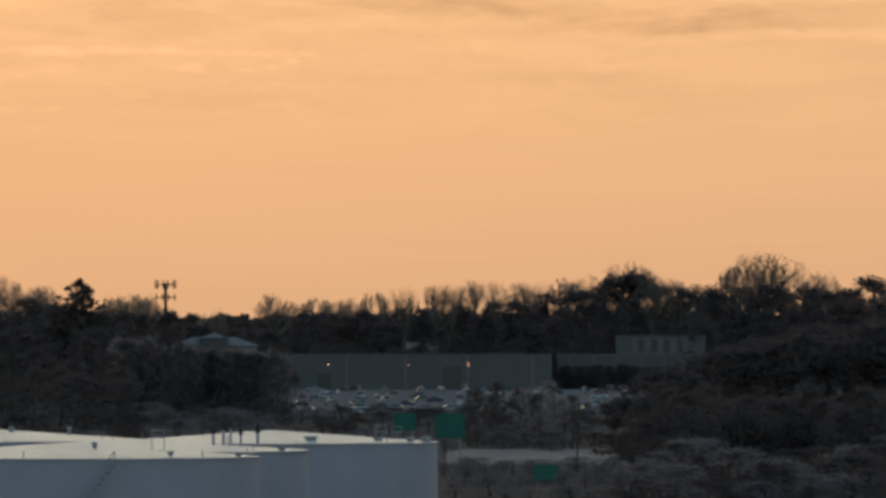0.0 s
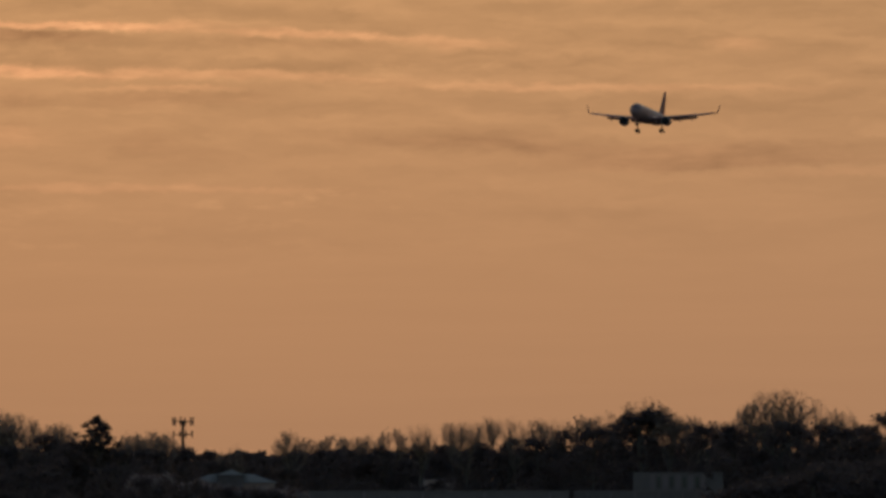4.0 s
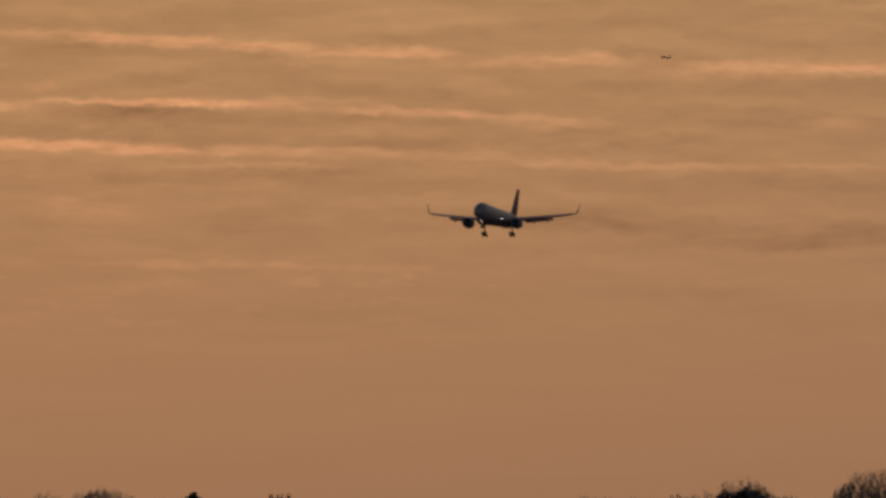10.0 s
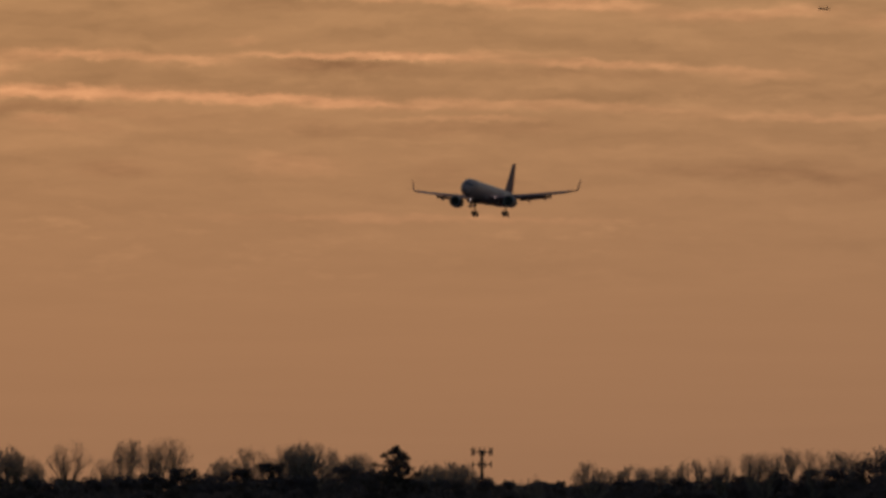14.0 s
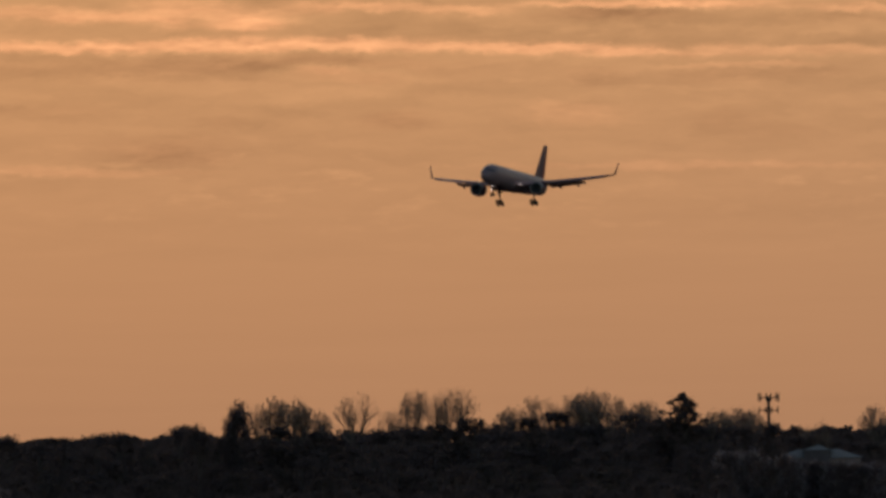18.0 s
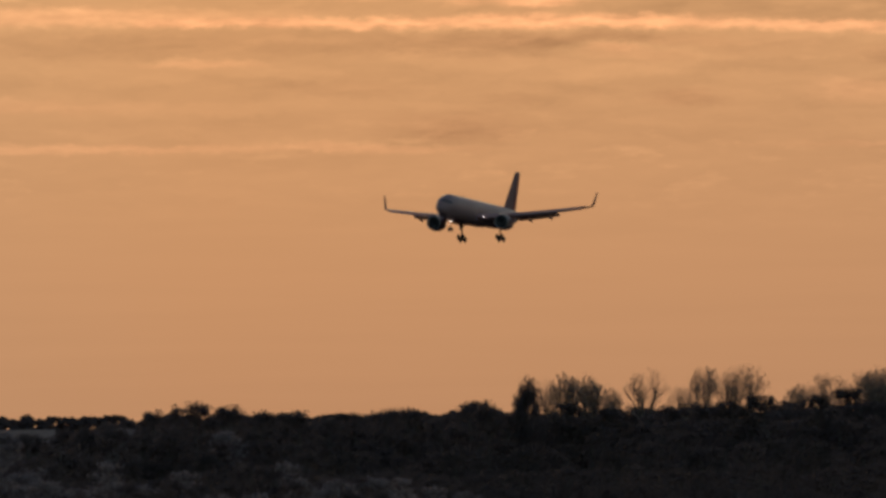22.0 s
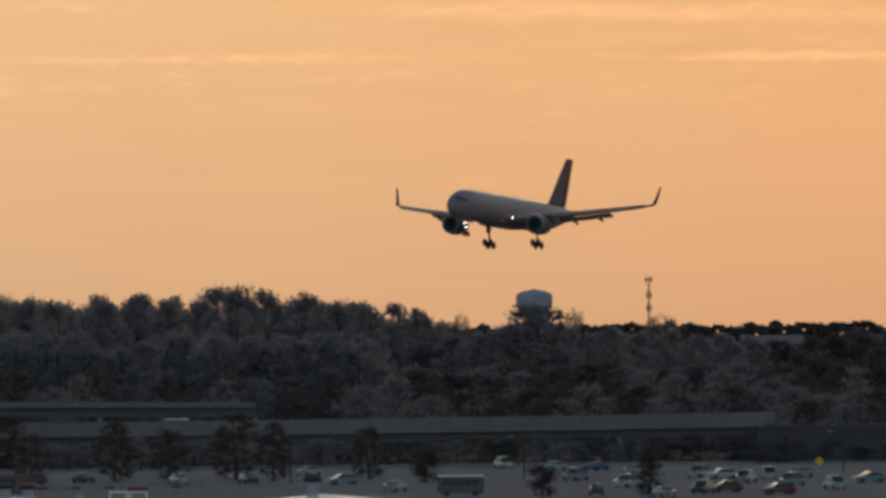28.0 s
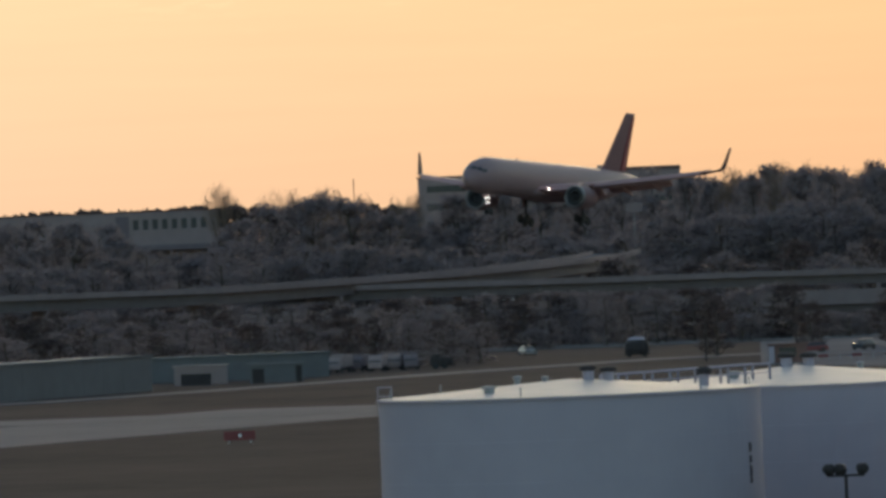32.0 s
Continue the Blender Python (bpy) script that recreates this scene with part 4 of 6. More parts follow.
def foil(x, le, chord, z, thick, twist=0.0, up=(0, 0, 1)):
    """A ring of points round a wing section at span x, its leading edge le metres behind the nose."""
    pts = []
    up = Vector(up)
    for c, t in ((0, 0), (0.02, 0.35), (0.08, 0.72), (0.25, 1.0), (0.5, 0.88), (0.75, 0.5), (1, 0.04), (0.75, -0.28), (0.5, -0.5), (0.25, -0.62), (0.08, -0.5), (0.02, -0.28)):
        h = t * thick * 0.6 - c * chord * math.tan(radians(twist))
        pts.append(Vector((x, -(le + c * chord), z)) + up * h)
    return pts


def wing_z(x):
    k = (x - 1.6) / 17.3
    return -1.15 + 1.75 * k + 0.55 * k * k


def wing_le(x):
    return 18.87 + (x - 6.4) * 0.56 if x > 6.4 else 15.8 + (x - 1.6) * 0.64


def wing_te(x):
    return 24.6 + max(0.0, x - 6.4) * 0.29


def build_airliner():
    jet = thing("airliner", pose(0, 0, 100), "white twin-engined narrow-body airliner with navy tail, wheels and flaps down", "airplane")
    n = 28
    st = [0, 0.12, 0.25, 0.5, 0.8, 1.2, 1.7, 2.2, 2.8, 3.5, 4.3, 5.2, 6, 6.8, 7.6, 8.4, 9.2, 10, 11, 12, 20, 28, 30, 32, 34, 36, 38, 40, 42, 43.5, 45, 46.2, 46.8]
    bm = loft([[skin(s, 360 * k / n) for k in range(n)] for s in st])
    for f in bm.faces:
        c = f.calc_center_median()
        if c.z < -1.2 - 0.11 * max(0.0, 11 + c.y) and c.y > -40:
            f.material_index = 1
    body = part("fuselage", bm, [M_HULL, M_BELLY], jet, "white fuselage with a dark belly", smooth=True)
    # wing root fairing under the belly
    rings = []
    for s, w, h in ((13.8, 0.5, 0.2), (16, 1.75, 0.7), (19, 2.1, 0.95), (23, 2.1, 0.95), (26, 1.75, 0.75), (28.5, 0.5, 0.2)):
        rings.append([Vector((w * math.cos(2 * math.pi * k / 16), -s, -1.55 + h * math.sin(2 * math.pi * k / 16))) for k in range(16)])
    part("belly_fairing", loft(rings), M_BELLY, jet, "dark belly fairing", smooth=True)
    for side in (1, -1):
        for s0, s1, a0, a1, sl in ((0.78, 1.25, 5, 38, 0.15), (1.15, 1.75, 41, 60, 0.2), (1.6, 2.4, 60, 73, 0.2)):
            part("cockpit_window", skin_patch(s0, s1, side * a0, side * a1, 0.025, 4, sl), M_WINDOW, body, "dark cockpit pane")
        for s in (4.6, 12.6, 29.6, 38.2):
            r = fuselage_radius(s)[0]
            part("door", skin_patch(s, s + 0.95, side * 62, side * 108, 0.018, 5), M_HULL, body, "white cabin door")
    part("antenna", boxes((-0.03, 0.03, -13.6, -13.1, 1.98, 2.35)), M_HULL, body)
    part("antenna", boxes((-0.03, 0.03, -25.2, -24.8, 1.98, 2.3)), M_HULL, body)
    for side in (1, -1):
        secs = [foil(side * x, wing_le(x), wing_te(x) - wing_le(x), wing_z(x), 0.10 + 0.115 * (wing_te(x) - wing_le(x)), 1.5) for x in (0.9, 1.6, 3.2, 5, 6.4, 9, 12, 15, 17.5, 18.9)]
        wing = part("wing", loft(secs), M_WINGGREY, jet, "grey swept wing", smooth=True)
        # blended winglet
        tip = []
        for k in range(7):
            t = k / 6
            a = radians(78) * min(1.0, t * 1.8)
            x = 18.9 + (1.05 * math.sin(min(1.0, t * 1.8) * 1.35) if t < 0.56 else 1.02 + (t - 0.56) * 1.15)
            z = wing_z(18.9) + (0.62 * (1 - math.cos(min(1.0, t * 1.8) * 1.35)) if t < 0.56 else 0.485 + (t - 0.56) * 5.4)
            le = wing_le(18.9) + 0.3 + t * 2.5
            ch = (wing_te(18.9) - wing_le(18.9)) * (1 - 0.66 * t) - 0.25
            tip.append(foil(side * x, le, ch, z, 0.16 * (1 - 0.5 * t) + 0.04, 0, (-side * math.sin(a), 0, math.cos(a))))
        part("winglet", loft(tip), M_NAVY, wing, "upturned navy winglet", smooth=True)
        # flaps, lowered
        for x0, x1, ch in ((2.0, 6.0, 1.75), (6.9, 13.9, 1.25)):
            secs = [foil(side * x, wing_te(x) - 0.6, ch, wing_z(x) - 0.26, 0.2, 22) for x in (x0, (x0 + x1) / 2, x1)]
            part("flap", loft(secs), M_WINGGREY, wing, "lowered flap", smooth=True)
        secs = [foil(side * x, wing_te(x) - 0.55, 0.75, wing_z(x) - 0.03, 0.12, 6) for x in (14.3, 17.8)]
        part("aileron", loft(secs), M_WINGGREY, wing, smooth=True)
        for x0, x1 in ((2.4, 5.6), (7.4, 18.2)):
            secs = [foil(side * x, wing_le(x) - 0.5, 0.9, wing_z(x) - 0.32, 0.22, -22) for x in (x0, (x0 + x1) / 2, x1)]
            part("slat", loft(secs), M_WINGGREY, wing, "lowered grey slat", smooth=True)
        for x in (4.6, 8.9, 12.4):
            prof = [(0.03, 0), (0.2, 0.5), (0.27, 1.3), (0.22, 2.3), (0.05, 3.2)]
            fb = lathe([(r, -h) for r, h in prof], 10, "y", (0, 0, 0))
            bmesh.ops.transform(fb, matrix=Matrix.Translation((side * x, -(wing_te(x) - 1.9), wing_z(x) - 0.42)) @ Matrix.Rotation(radians(14), 4, "X"), verts=fb.verts)
            part("flap_fairing", fb, M_WINGGREY, wing, smooth=True)
        # engine
        ex, ez, es = side * 6.45, -2.12, 15.6
        outer = [(1.02, -es - 0.55), (1.10, -es - 0.1), (1.2, -es), (1.3, -es - 0.12), (1.40, -es - 0.7), (1.43, -es - 1.6), (1.36, -es - 2.8), (1.15, -es - 3.9), (0.95, -es - 4.5), (0.86, -es - 4.5), (0.8, -es - 3.9)]
        eng = part("engine", lathe(outer, 28, "y", (ex, 0, ez)), M_NACELLE, jet, "dark engine nacelle", smooth=True)
        part("intake_lip", lathe([(1.0, -es - 0.5), (1.09, -es - 0.05), (1.2, -es + 0.03), (1.31, -es - 0.08), (1.37, -es - 0.4)], 28, "y", (ex, 0, ez)), M_BARE, eng, "grey intake lip", smooth=True)
        # disc set forward and near-black, so its colour gives the intake's inner shade
        part("fan", lathe([(1.1, -es - 0.16), (1.0, -es - 0.15), (0.3, -es - 0.17), (0.28, -es - 0.12), (0.12, -es + 0.04), (0.001, -es + 0.1)], 24, "y", (ex, 0, ez)), M_RUBBER, eng, "fan disc and spinner, blackened for the intake's shade", smooth=True)
        part("exhaust", lathe([(0.78, -es - 3.6), (0.62, -es - 5.2), (0.5, -es - 5.2), (0.3, -es - 5.0), (0.02, -es - 6.1)], 20, "y", (ex, 0, ez)), M_DARKMETAL, eng, smooth=True)
        py = bmesh.new()
        rows = []
        for s, z0, z1, w in ((16.6, -0.85, -0.66, 0.08), (18.0, -0.85, -0.45, 0.2), (20.0, -1.05, -0.4, 0.2), (22.3, -0.9, -0.5, 0.06)):
            rows.append([py.verts.new(p) for p in ((ex - w, -s, z0), (ex + w, -s, z0), (ex + w, -s, z1), (ex - w, -s, z1))])
        for p, q in zip(rows, rows[1:]):
            for k in range(4):
                py.faces.new((p[k], p[(k + 1) % 4], q[(k + 1) % 4], q[k]))
        part("pylon", py, M_HULL, eng)
        # tailplane
        secs = [foil(side * x, 39.2 + (x - 0.6) * 0.66, 4.4 - (x - 0.6) * 0.38, 0.75 + x * 0.12, 0.42 - 0.035 * x, 2) for x in (0.6, 3, 5.5, 7.5)]
        part("tailplane", loft(secs), M_WINGGREY, jet, smooth=True)
        # main gear: strut and four-wheeled bogie
        gx, gy, gz = side * 3.69, -23.65, -4.38
        gear = part("main_gear", bars(((gx, gy, -1.2), (gx, gy, gz + 0.1), 0.17, 0.13), ((gx, gy + 0.1, -2.6), (gx - side * 1.3, gy + 0.1, -1.3), 0.08, 0.08), ((gx, gy - 0.2, gz + 0.4), (gx, gy - 0.2, gz + 1.2), 0.05, 0.05), ((gx, gy - 0.8, gz - 0.3), (gx, gy + 0.8, gz + 0.2), 0.11, 0.11)), M_DARKMETAL, jet, "dark main landing gear leg")
        part("gear_door", boxes((gx + side * 0.25 - 0.03, gx + side * 0.25 + 0.03, gy - 0.7, gy + 0.55, -2.9, -1.2)), M_HULL, gear)
        for dy in (-0.62, 0.62):
            part("axle", bars(((gx - 0.45, gy + dy, gz - 0.08 + dy * 0.32), (gx + 0.45, gy + dy, gz - 0.08 + dy * 0.32), 0.07, 0.07)), M_DARKMETAL, gear)
            for dx in (-0.44, 0.44):
                c = (gx + dx, gy + dy, gz - 0.08 + dy * 0.32)
                part("tyre", lathe([(0.22, -0.17), (0.42, -0.18), (0.51, -0.12), (0.53, 0), (0.51, 0.12), (0.42, 0.18), (0.22, 0.17)], 18, "x", c), M_RUBBER, gear, "black tyre", smooth=True)
    # nose gear
    nz = -4.15
    gear = part("nose_gear", bars(((0, -5.95, -1.4), (0, -6.0, nz + 0.05), 0.12, 0.09), ((0, -5.7, -2.6), (0, -6.9, -1.6), 0.06, 0.06), ((-0.3, -6.0, nz), (0.3, -6.0, nz), 0.06, 0.06)), M_DARKMETAL, jet, "dark nose landing gear leg")
    for dx in (-0.28, 0.28):
        part("tyre", lathe([(0.16, -0.12), (0.32, -0.13), (0.39, -0.07), (0.40, 0), (0.39, 0.07), (0.32, 0.13), (0.16, 0.12)], 16, "x", (dx, -6.0, nz)), M_RUBBER, gear, "black tyre", smooth=True)
        part("gear_door", boxes((dx * 1.5 - 0.02, dx * 1.5 + 0.02, -6.9, -5.2, -2.5, -1.7)), M_HULL, gear)
    part("landing_light", lathe([(0.015, 0.06), (0.04, 0.04), (0.052, -0.02), (0.045, -0.1), (0.03, -0.16)], 12, "y", (-0.16, -5.5, -2.6)), M_LAMPWHITE, gear, "lit landing light")
    part("landing_light", lathe([(0.015, 0.06), (0.04, 0.04), (0.052, -0.02), (0.045, -0.1), (0.03, -0.16)], 12, "y", (0.16, -5.5, -2.6)), M_LAMPWHITE, gear, "lit landing light")
    for x in (-0.14, 0.1):
        part("taxi_light", lathe([(0.02, 0.04), (0.035, 0.02), (0.045, -0.02), (0.03, -0.1)], 10, "y", (x, -5.6, -3.2)), M_LAMPWHITE, gear, "small lit taxi light")
    for side in (1, -1):
        part("landing_light", lathe([(0.02, 0.07), (0.055, 0.045), (0.072, 0.0), (0.06, -0.08), (0.03, -0.16)], 12, "y", (side * 2.87, -16.2, -1.1)), M_LAMPWHITE, jet, "lit wing root light")
    # fin and its painted shapes
    def fin_ring(z, le, ch, th):
        return [Vector((p.z, p.y, z)) for p in (foil(0, le, ch, 0, th))]
    fin = part("fin", loft([fin_ring(1.2, 35.2, 7.8, 0.5), fin_ring(2.1, 36.7, 6.65, 0.56), fin_ring(5.5, 39.9, 4.6, 0.42), fin_ring(8.9, 43.1, 2.75, 0.26), fin_ring(9.2, 43.5, 2.45, 0.16)]), M_FIN, jet, "dark navy fin", smooth=True)
    for side in (1, -1):
        for pts in (((41.7, 2.2), (43.05, 2.2), (45.75, 8.8), (45.05, 8.8)),):
            bm = bmesh.new()
            f0 = [bm.verts.new((side * (0.25 - 0.019 * z), -s, z)) for s, z in pts]
            f1 = [bm.verts.new((side * 0.01, -s, z)) for s, z in pts]
            bm.faces.new(f0)
            bm.faces.new(f1[::-1])
            for k in range(4):
                bm.faces.new((f0[k], f0[(k + 1) % 4], f1[(k + 1) % 4], f1[k]))
            part("tail_marking", bm, M_CRIMSON, fin, "red painted shape")
    return jet


JET = build_airliner()


# ---- storage tanks ----
def storage_tank(b, d, r, h, peak, vents=(), stair=None, marks=False):
    """A white cylindrical tank with a shallow cone roof. vents: across, along, width and height on the roof."""
    at = Matrix.Translation(polar(b, d)) @ Matrix.Rotation(-radians(b), 4, "Z")
    ob = thing("storage_tank", at, "white painted steel storage tank with a shallow cone roof", "storage tank", "fuel storage tanks")
    courses = 6
    prof = []
    for i in range(courses):
        rr = r + 0.012 * (courses - 1 - i)
        prof += [(rr, h * i / courses), (rr, h * (i + 1) / courses - 0.03)]
    prof += [(r, h), (r + 0.12, h + 0.0), (r + 0.12, h + 0.09), (r - 0.2, h + 0.09)]
    part("shell", lathe([(0.01, 0)] + prof + [(0.01, h + 0.08)], 96), M_TANK, ob, "tank shell, its white dulled as if in shade", smooth=False)
    rise = lambda q: h + 0.1 + peak * (1 - q / r)
    part("roof", lathe([(r - 0.02, h + 0.092), (r - 0.02, h + 0.13), (r * 0.66, rise(r * 0.66)), (r * 0.33, rise(r * 0.33)), (0.001, rise(0))], 64), M_TANKROOF, ob, "weathered roof plates, paled and warmed as if lit")
    for x, y, w, vh in vents:
        z = rise(math.hypot(x, y))
        v = part("vent", lathe([(w * 0.36, z - 0.1), (w * 0.36, z + vh * 0.6), (w * 0.5, z + vh * 0.62), (w * 0.5, z + vh * 0.9), (w * 0.2, z + vh)], 14, "z", (x, y, 0)), M_GALV if vh < 0.7 else M_TANK, ob, "roof vent")
        if vh >= 0.7:
            part("cowl", lathe([(w * 0.52, z + vh * 0.62), (w * 0.56, z + vh * 0.66), (w * 0.56, z + vh * 0.9), (w * 0.25, z + vh * 1.02)], 14, "z", (x, y, 0)), M_DARKMETAL, v, "dark vent cowl")
    for a in range(0, 360, 15):
        if a % 60 == 15:
            x, y = (r - 0.35) * math.cos(radians(a)), (r - 0.35) * math.sin(radians(a))
            part("handrail_post", bars(((x, y, h), (x, y, h + 0.65), 0.035, 0.035), n=5), M_GALV, ob)
    if stair:
        a0, a1 = stair
        n = 30
        bm = bmesh.new()
        pts = []
        for i in range(n + 1):
            a = radians(a0 + (a1 - a0) * i / n)
            z = h - 0.4 - (h - 0.6) * i / n
            p0, p1 = Vector(((r + 0.05) * math.cos(a), (r + 0.05) * math.sin(a), z)), Vector(((r + 0.95) * math.cos(a), (r + 0.95) * math.sin(a), z))
            tube(bm, p0, p1, 0.09, n=4)
            pts.append(p1)
        part("stair", bm, M_GALV, ob, "grey spiral stair")
        bm = bmesh.new()
        for p, q in zip(pts, pts[1:]):
            tube(bm, p + Vector((0, 0, 1)), q + Vector((0, 0, 1)), 0.04, n=4)
            tube(bm, p, p + Vector((0, 0, 1)), 0.03, n=4)
        part("stair_rail", bm, M_GALV, ob)
    if marks:
        # writing too small to read, as upright bars on the shell
        for i, (z, hh) in enumerate(((9.35, 0.45), (8.75, 0.35), (8.15, 0.55), (7.7, 0.3))):
            a = radians(-22.5)
            x, y = (r + 0.07) * math.cos(a), (r + 0.07) * math.sin(a)
            m = Matrix.Translation((x, y, z)) @ Matrix.Rotation(a, 4, "Z")
            part("lettering", boxes((-0.02, 0.02, -0.1, 0.1, -hh / 2, hh / 2)), M_NAVY, ob, "dark lettering bar", at=m)
    return ob


storage_tank(-13.317, 500, 9.65, 12.25, 0.72, ((1.0, -0.6, 0.8, 0.75), (2.0, 0.2, 0.8, 0.7), (-2.6, 1.5, 0.45, 0.45), (-4.0, -5.5, 0.75, 0.4), (6.8, -3.2, 0.7, 0.95), (-1.2, 3.5, 0.4, 0.4)), None, True)
storage_tank(-12.0, 534, 10.0, 11.72, 0.95, ((-0.5, -0.4, 0.85, 0.75), (0.7, 0.3, 0.85, 0.7), (-3.3, -4.5, 0.7, 0.4), (3.5, 2.0, 0.45, 0.4)))
storage_tank(-10.229, 500, 10.0, 12.25, 0.95, ((-0.4, -0.2, 0.85, 1.0), (7.2, -2.5, 0.6, 0.4), (-4.2, -4.5, 0.45, 0.35)))
storage_tank(-1.0, 740, 12.5, 12.25, 0.9, ((8.0, -6.5, 0.9, 0.3), (3.0, -9.0, 1.1, 0.35), (10.4, -5.0, 0.7, 0.35), (11.6, -3.0, 0.8, 0.4)))
storage_tank(-1.822, 689, 12.5, 12.3, 0.82, ((5.9, -2.0, 0.26, 1.2), (6.6, -1.4, 0.3, 1.7), (7.1, -2.0, 0.24, 1.9), (7.8, -2.4, 0.22, 1.3), (9.0, -0.6, 0.3, 1.6), (10.6, -5.6, 0.6, 0.3)))
storage_tank(-2.15, 658, 12.5, 12.3, 0.95, ((6.5, -8.0, 0.5, 0.3), (11.0, -4.6, 0.6, 0.3), (1.5, -4.0, 0.4, 0.4)), (-78, -118))
storage_tank(-2.65, 768, 13.0, 12.05, 0.92, ((6.5, -2.0, 0.4, 0.6), (2.0, -3.0, 0.5, 0.4)))


def catwalk(name, p, q, w, z, label):
    """A railed walkway of steel between two tanks."""
    p, q = Vector(p), Vector(q)
    way = (q - p)
    L = way.length
    ob = thing(name, Matrix.Translation(p + Vector((0, 0, z))) @ Matrix.Rotation(math.atan2(way.y, way.x), 4, "Z"), label, "walkway")
    part("deck", boxes((0, L, -w / 2, w / 2, -0.12, 0.0)), M_GALV, ob)
    n = max(3, round(L / 2.9))
    for s in (-1, 1):
        part("top_rail", bars(((0, s * w / 2, 1.0), (L, s * w / 2, 1.0), 0.06, 0.06), n=5), M_TANK, ob, "pale rail")
        part("mid_rail", bars(((0, s * w / 2, 0.55), (L, s * w / 2, 0.55), 0.03, 0.03), n=5), M_TANK, ob)
        for i in range(n + 1):
            part("rail_post", bars(((L * i / n, s * w / 2, -0.1), (L * i / n, s * w / 2, 1.0), 0.075, 0.075), n=5), M_TANK, ob)
    return ob


catwalk("catwalk", polar(-13.08, 511), polar(-12.2, 528), 1.0, 12.0, "white railed steel catwalk between two tank roofs")


def rail_cage(b, d, z, w, red, backed=True, rod=0.045):
    ob = thing("stair_head", Matrix.Translation(polar(b, d, z)) @ Matrix.Rotation(-radians(b), 4, "Z"), "white railed stair head%s at the tank rim" % (" with a red hood" if red else ""), "platform", "tank stair heads")
    for x in (-w / 2, w / 2):
        for y in (-w / 2, w / 2):
            part("post", bars(((x, y, -0.5), (x, y, 0.85), rod, rod), n=5), M_ROOFWHITE if backed else M_TANK, ob)
    for zz in (0.4, 0.85):
        for y in (-w / 2, w / 2):
            part("rail", bars(((-w / 2, y, zz), (w / 2, y, zz), rod, rod), n=5), M_ROOFWHITE if backed else M_TANK, ob)
        for x in (-w / 2, w / 2):
            part("rail", bars(((x, -w / 2, zz), (x, w / 2, zz), rod, rod), n=5), M_ROOFWHITE if backed else M_TANK, ob)
    part("floor", boxes((-w / 2, w / 2, -w / 2, w / 2, -0.55, -0.45)), M_GALV, ob)
    if backed:
        part("panel", boxes((-w / 2, w / 2, w / 2 + 0.05, w / 2 + 0.09, -0.4, 0.35)), M_ROOFWHITE, ob, "white toe panel")
    if red:
        part("hood", boxes((-w / 2 - 0.1, w / 2 + 0.1, -w / 2, w / 2, 0.9, 1.12), bevel=0.05), M_DARKRED, ob, "red hood")


rail_cage(-11.40, 509, 12.5, 0.85, False)
rail_cage(-11.285, 509, 12.5, 0.85, True)
rail_cage(-0.36, 736, 12.75, 0.8, False, False, 0.028)
rail_cage(-0.27, 736, 12.7, 0.7, False, False, 0.028)
rail_cage(-14.385, 500, 12.15, 0.7, False, False, 0.022)
rail_cage(-1.65, 655, 13.3, 0.8, False, False, 0.028)


def floodlight_pole(b, d, h, heads=3):
    ob = thing("floodlight_pole", Matrix.Translation(polar(b, d)) @ Matrix.Rotation(-radians(b), 4, "Z"), "dark steel pole carrying three floodlights", "floodlight")
    part("pole", bars(((0, 0, 0), (0, 0, h), 0.11, 0.07)), M_DARKMETAL, ob)
    part("crossarm", bars(((-0.8, 0, h), (0.8, 0, h), 0.05, 0.05)), M_DARKMETAL, ob)
    for x in (-0.75, -0.25, 0.75):
        part("lamp_head", lathe([(0.05, -0.25), (0.2, -0.15), (0.28, 0.1), (0.28, 0.16), (0.02, 0.17)], 12, "y", (0, 0, 0)), M_DARKMETAL, ob, "round floodlight head", at=Matrix.Translation((x, 0, h + 0.28)) @ Matrix.Rotation(radians(-25), 4, "X") @ Matrix.Rotation(x, 4, "Z"))
        part("bracket", bars(((x, 0, h), (x, 0, h + 0.12), 0.04, 0.04), n=5), M_DARKMETAL, ob)


floodlight_pole(-11.735, 420, 9.85)


def street_lamp(b, d, h, arm=1.6):
    ob = thing("street_lamp", Matrix.Translation(polar(b, d)), "tall slender steel street lamp beside a road", "street lamp", "street lamps")
    part("pole", bars(((0, 0, 0), (0, 0, h), 0.12, 0.07)), M_DARKMETAL, ob)
    part("arm", bars(((0, 0, h - 0.1), (-arm, 0, h + 0.1), 0.05, 0.04)), M_DARKMETAL, ob)
    part("lamp_head", boxes((-arm - 0.8, -arm + 0.15, -0.2, 0.2, h + 0.0, h + 0.2), bevel=0.05), M_FACADE, ob, "pale lamp head")


for b, d, h in ((-12.515, 1372, 5.2), (-11.99, 1342, 5.2), (-12.86, 1432, 4.2), (-10.4, 1400, 6.5), (-9.05, 1420, 6.0), (-7.2, 1450, 6.0), (-13.9, 1440, 5.0), (-14.9, 1500, 6.5), (0.78, 1500, 6.0)):
    street_lamp(b, d, h)


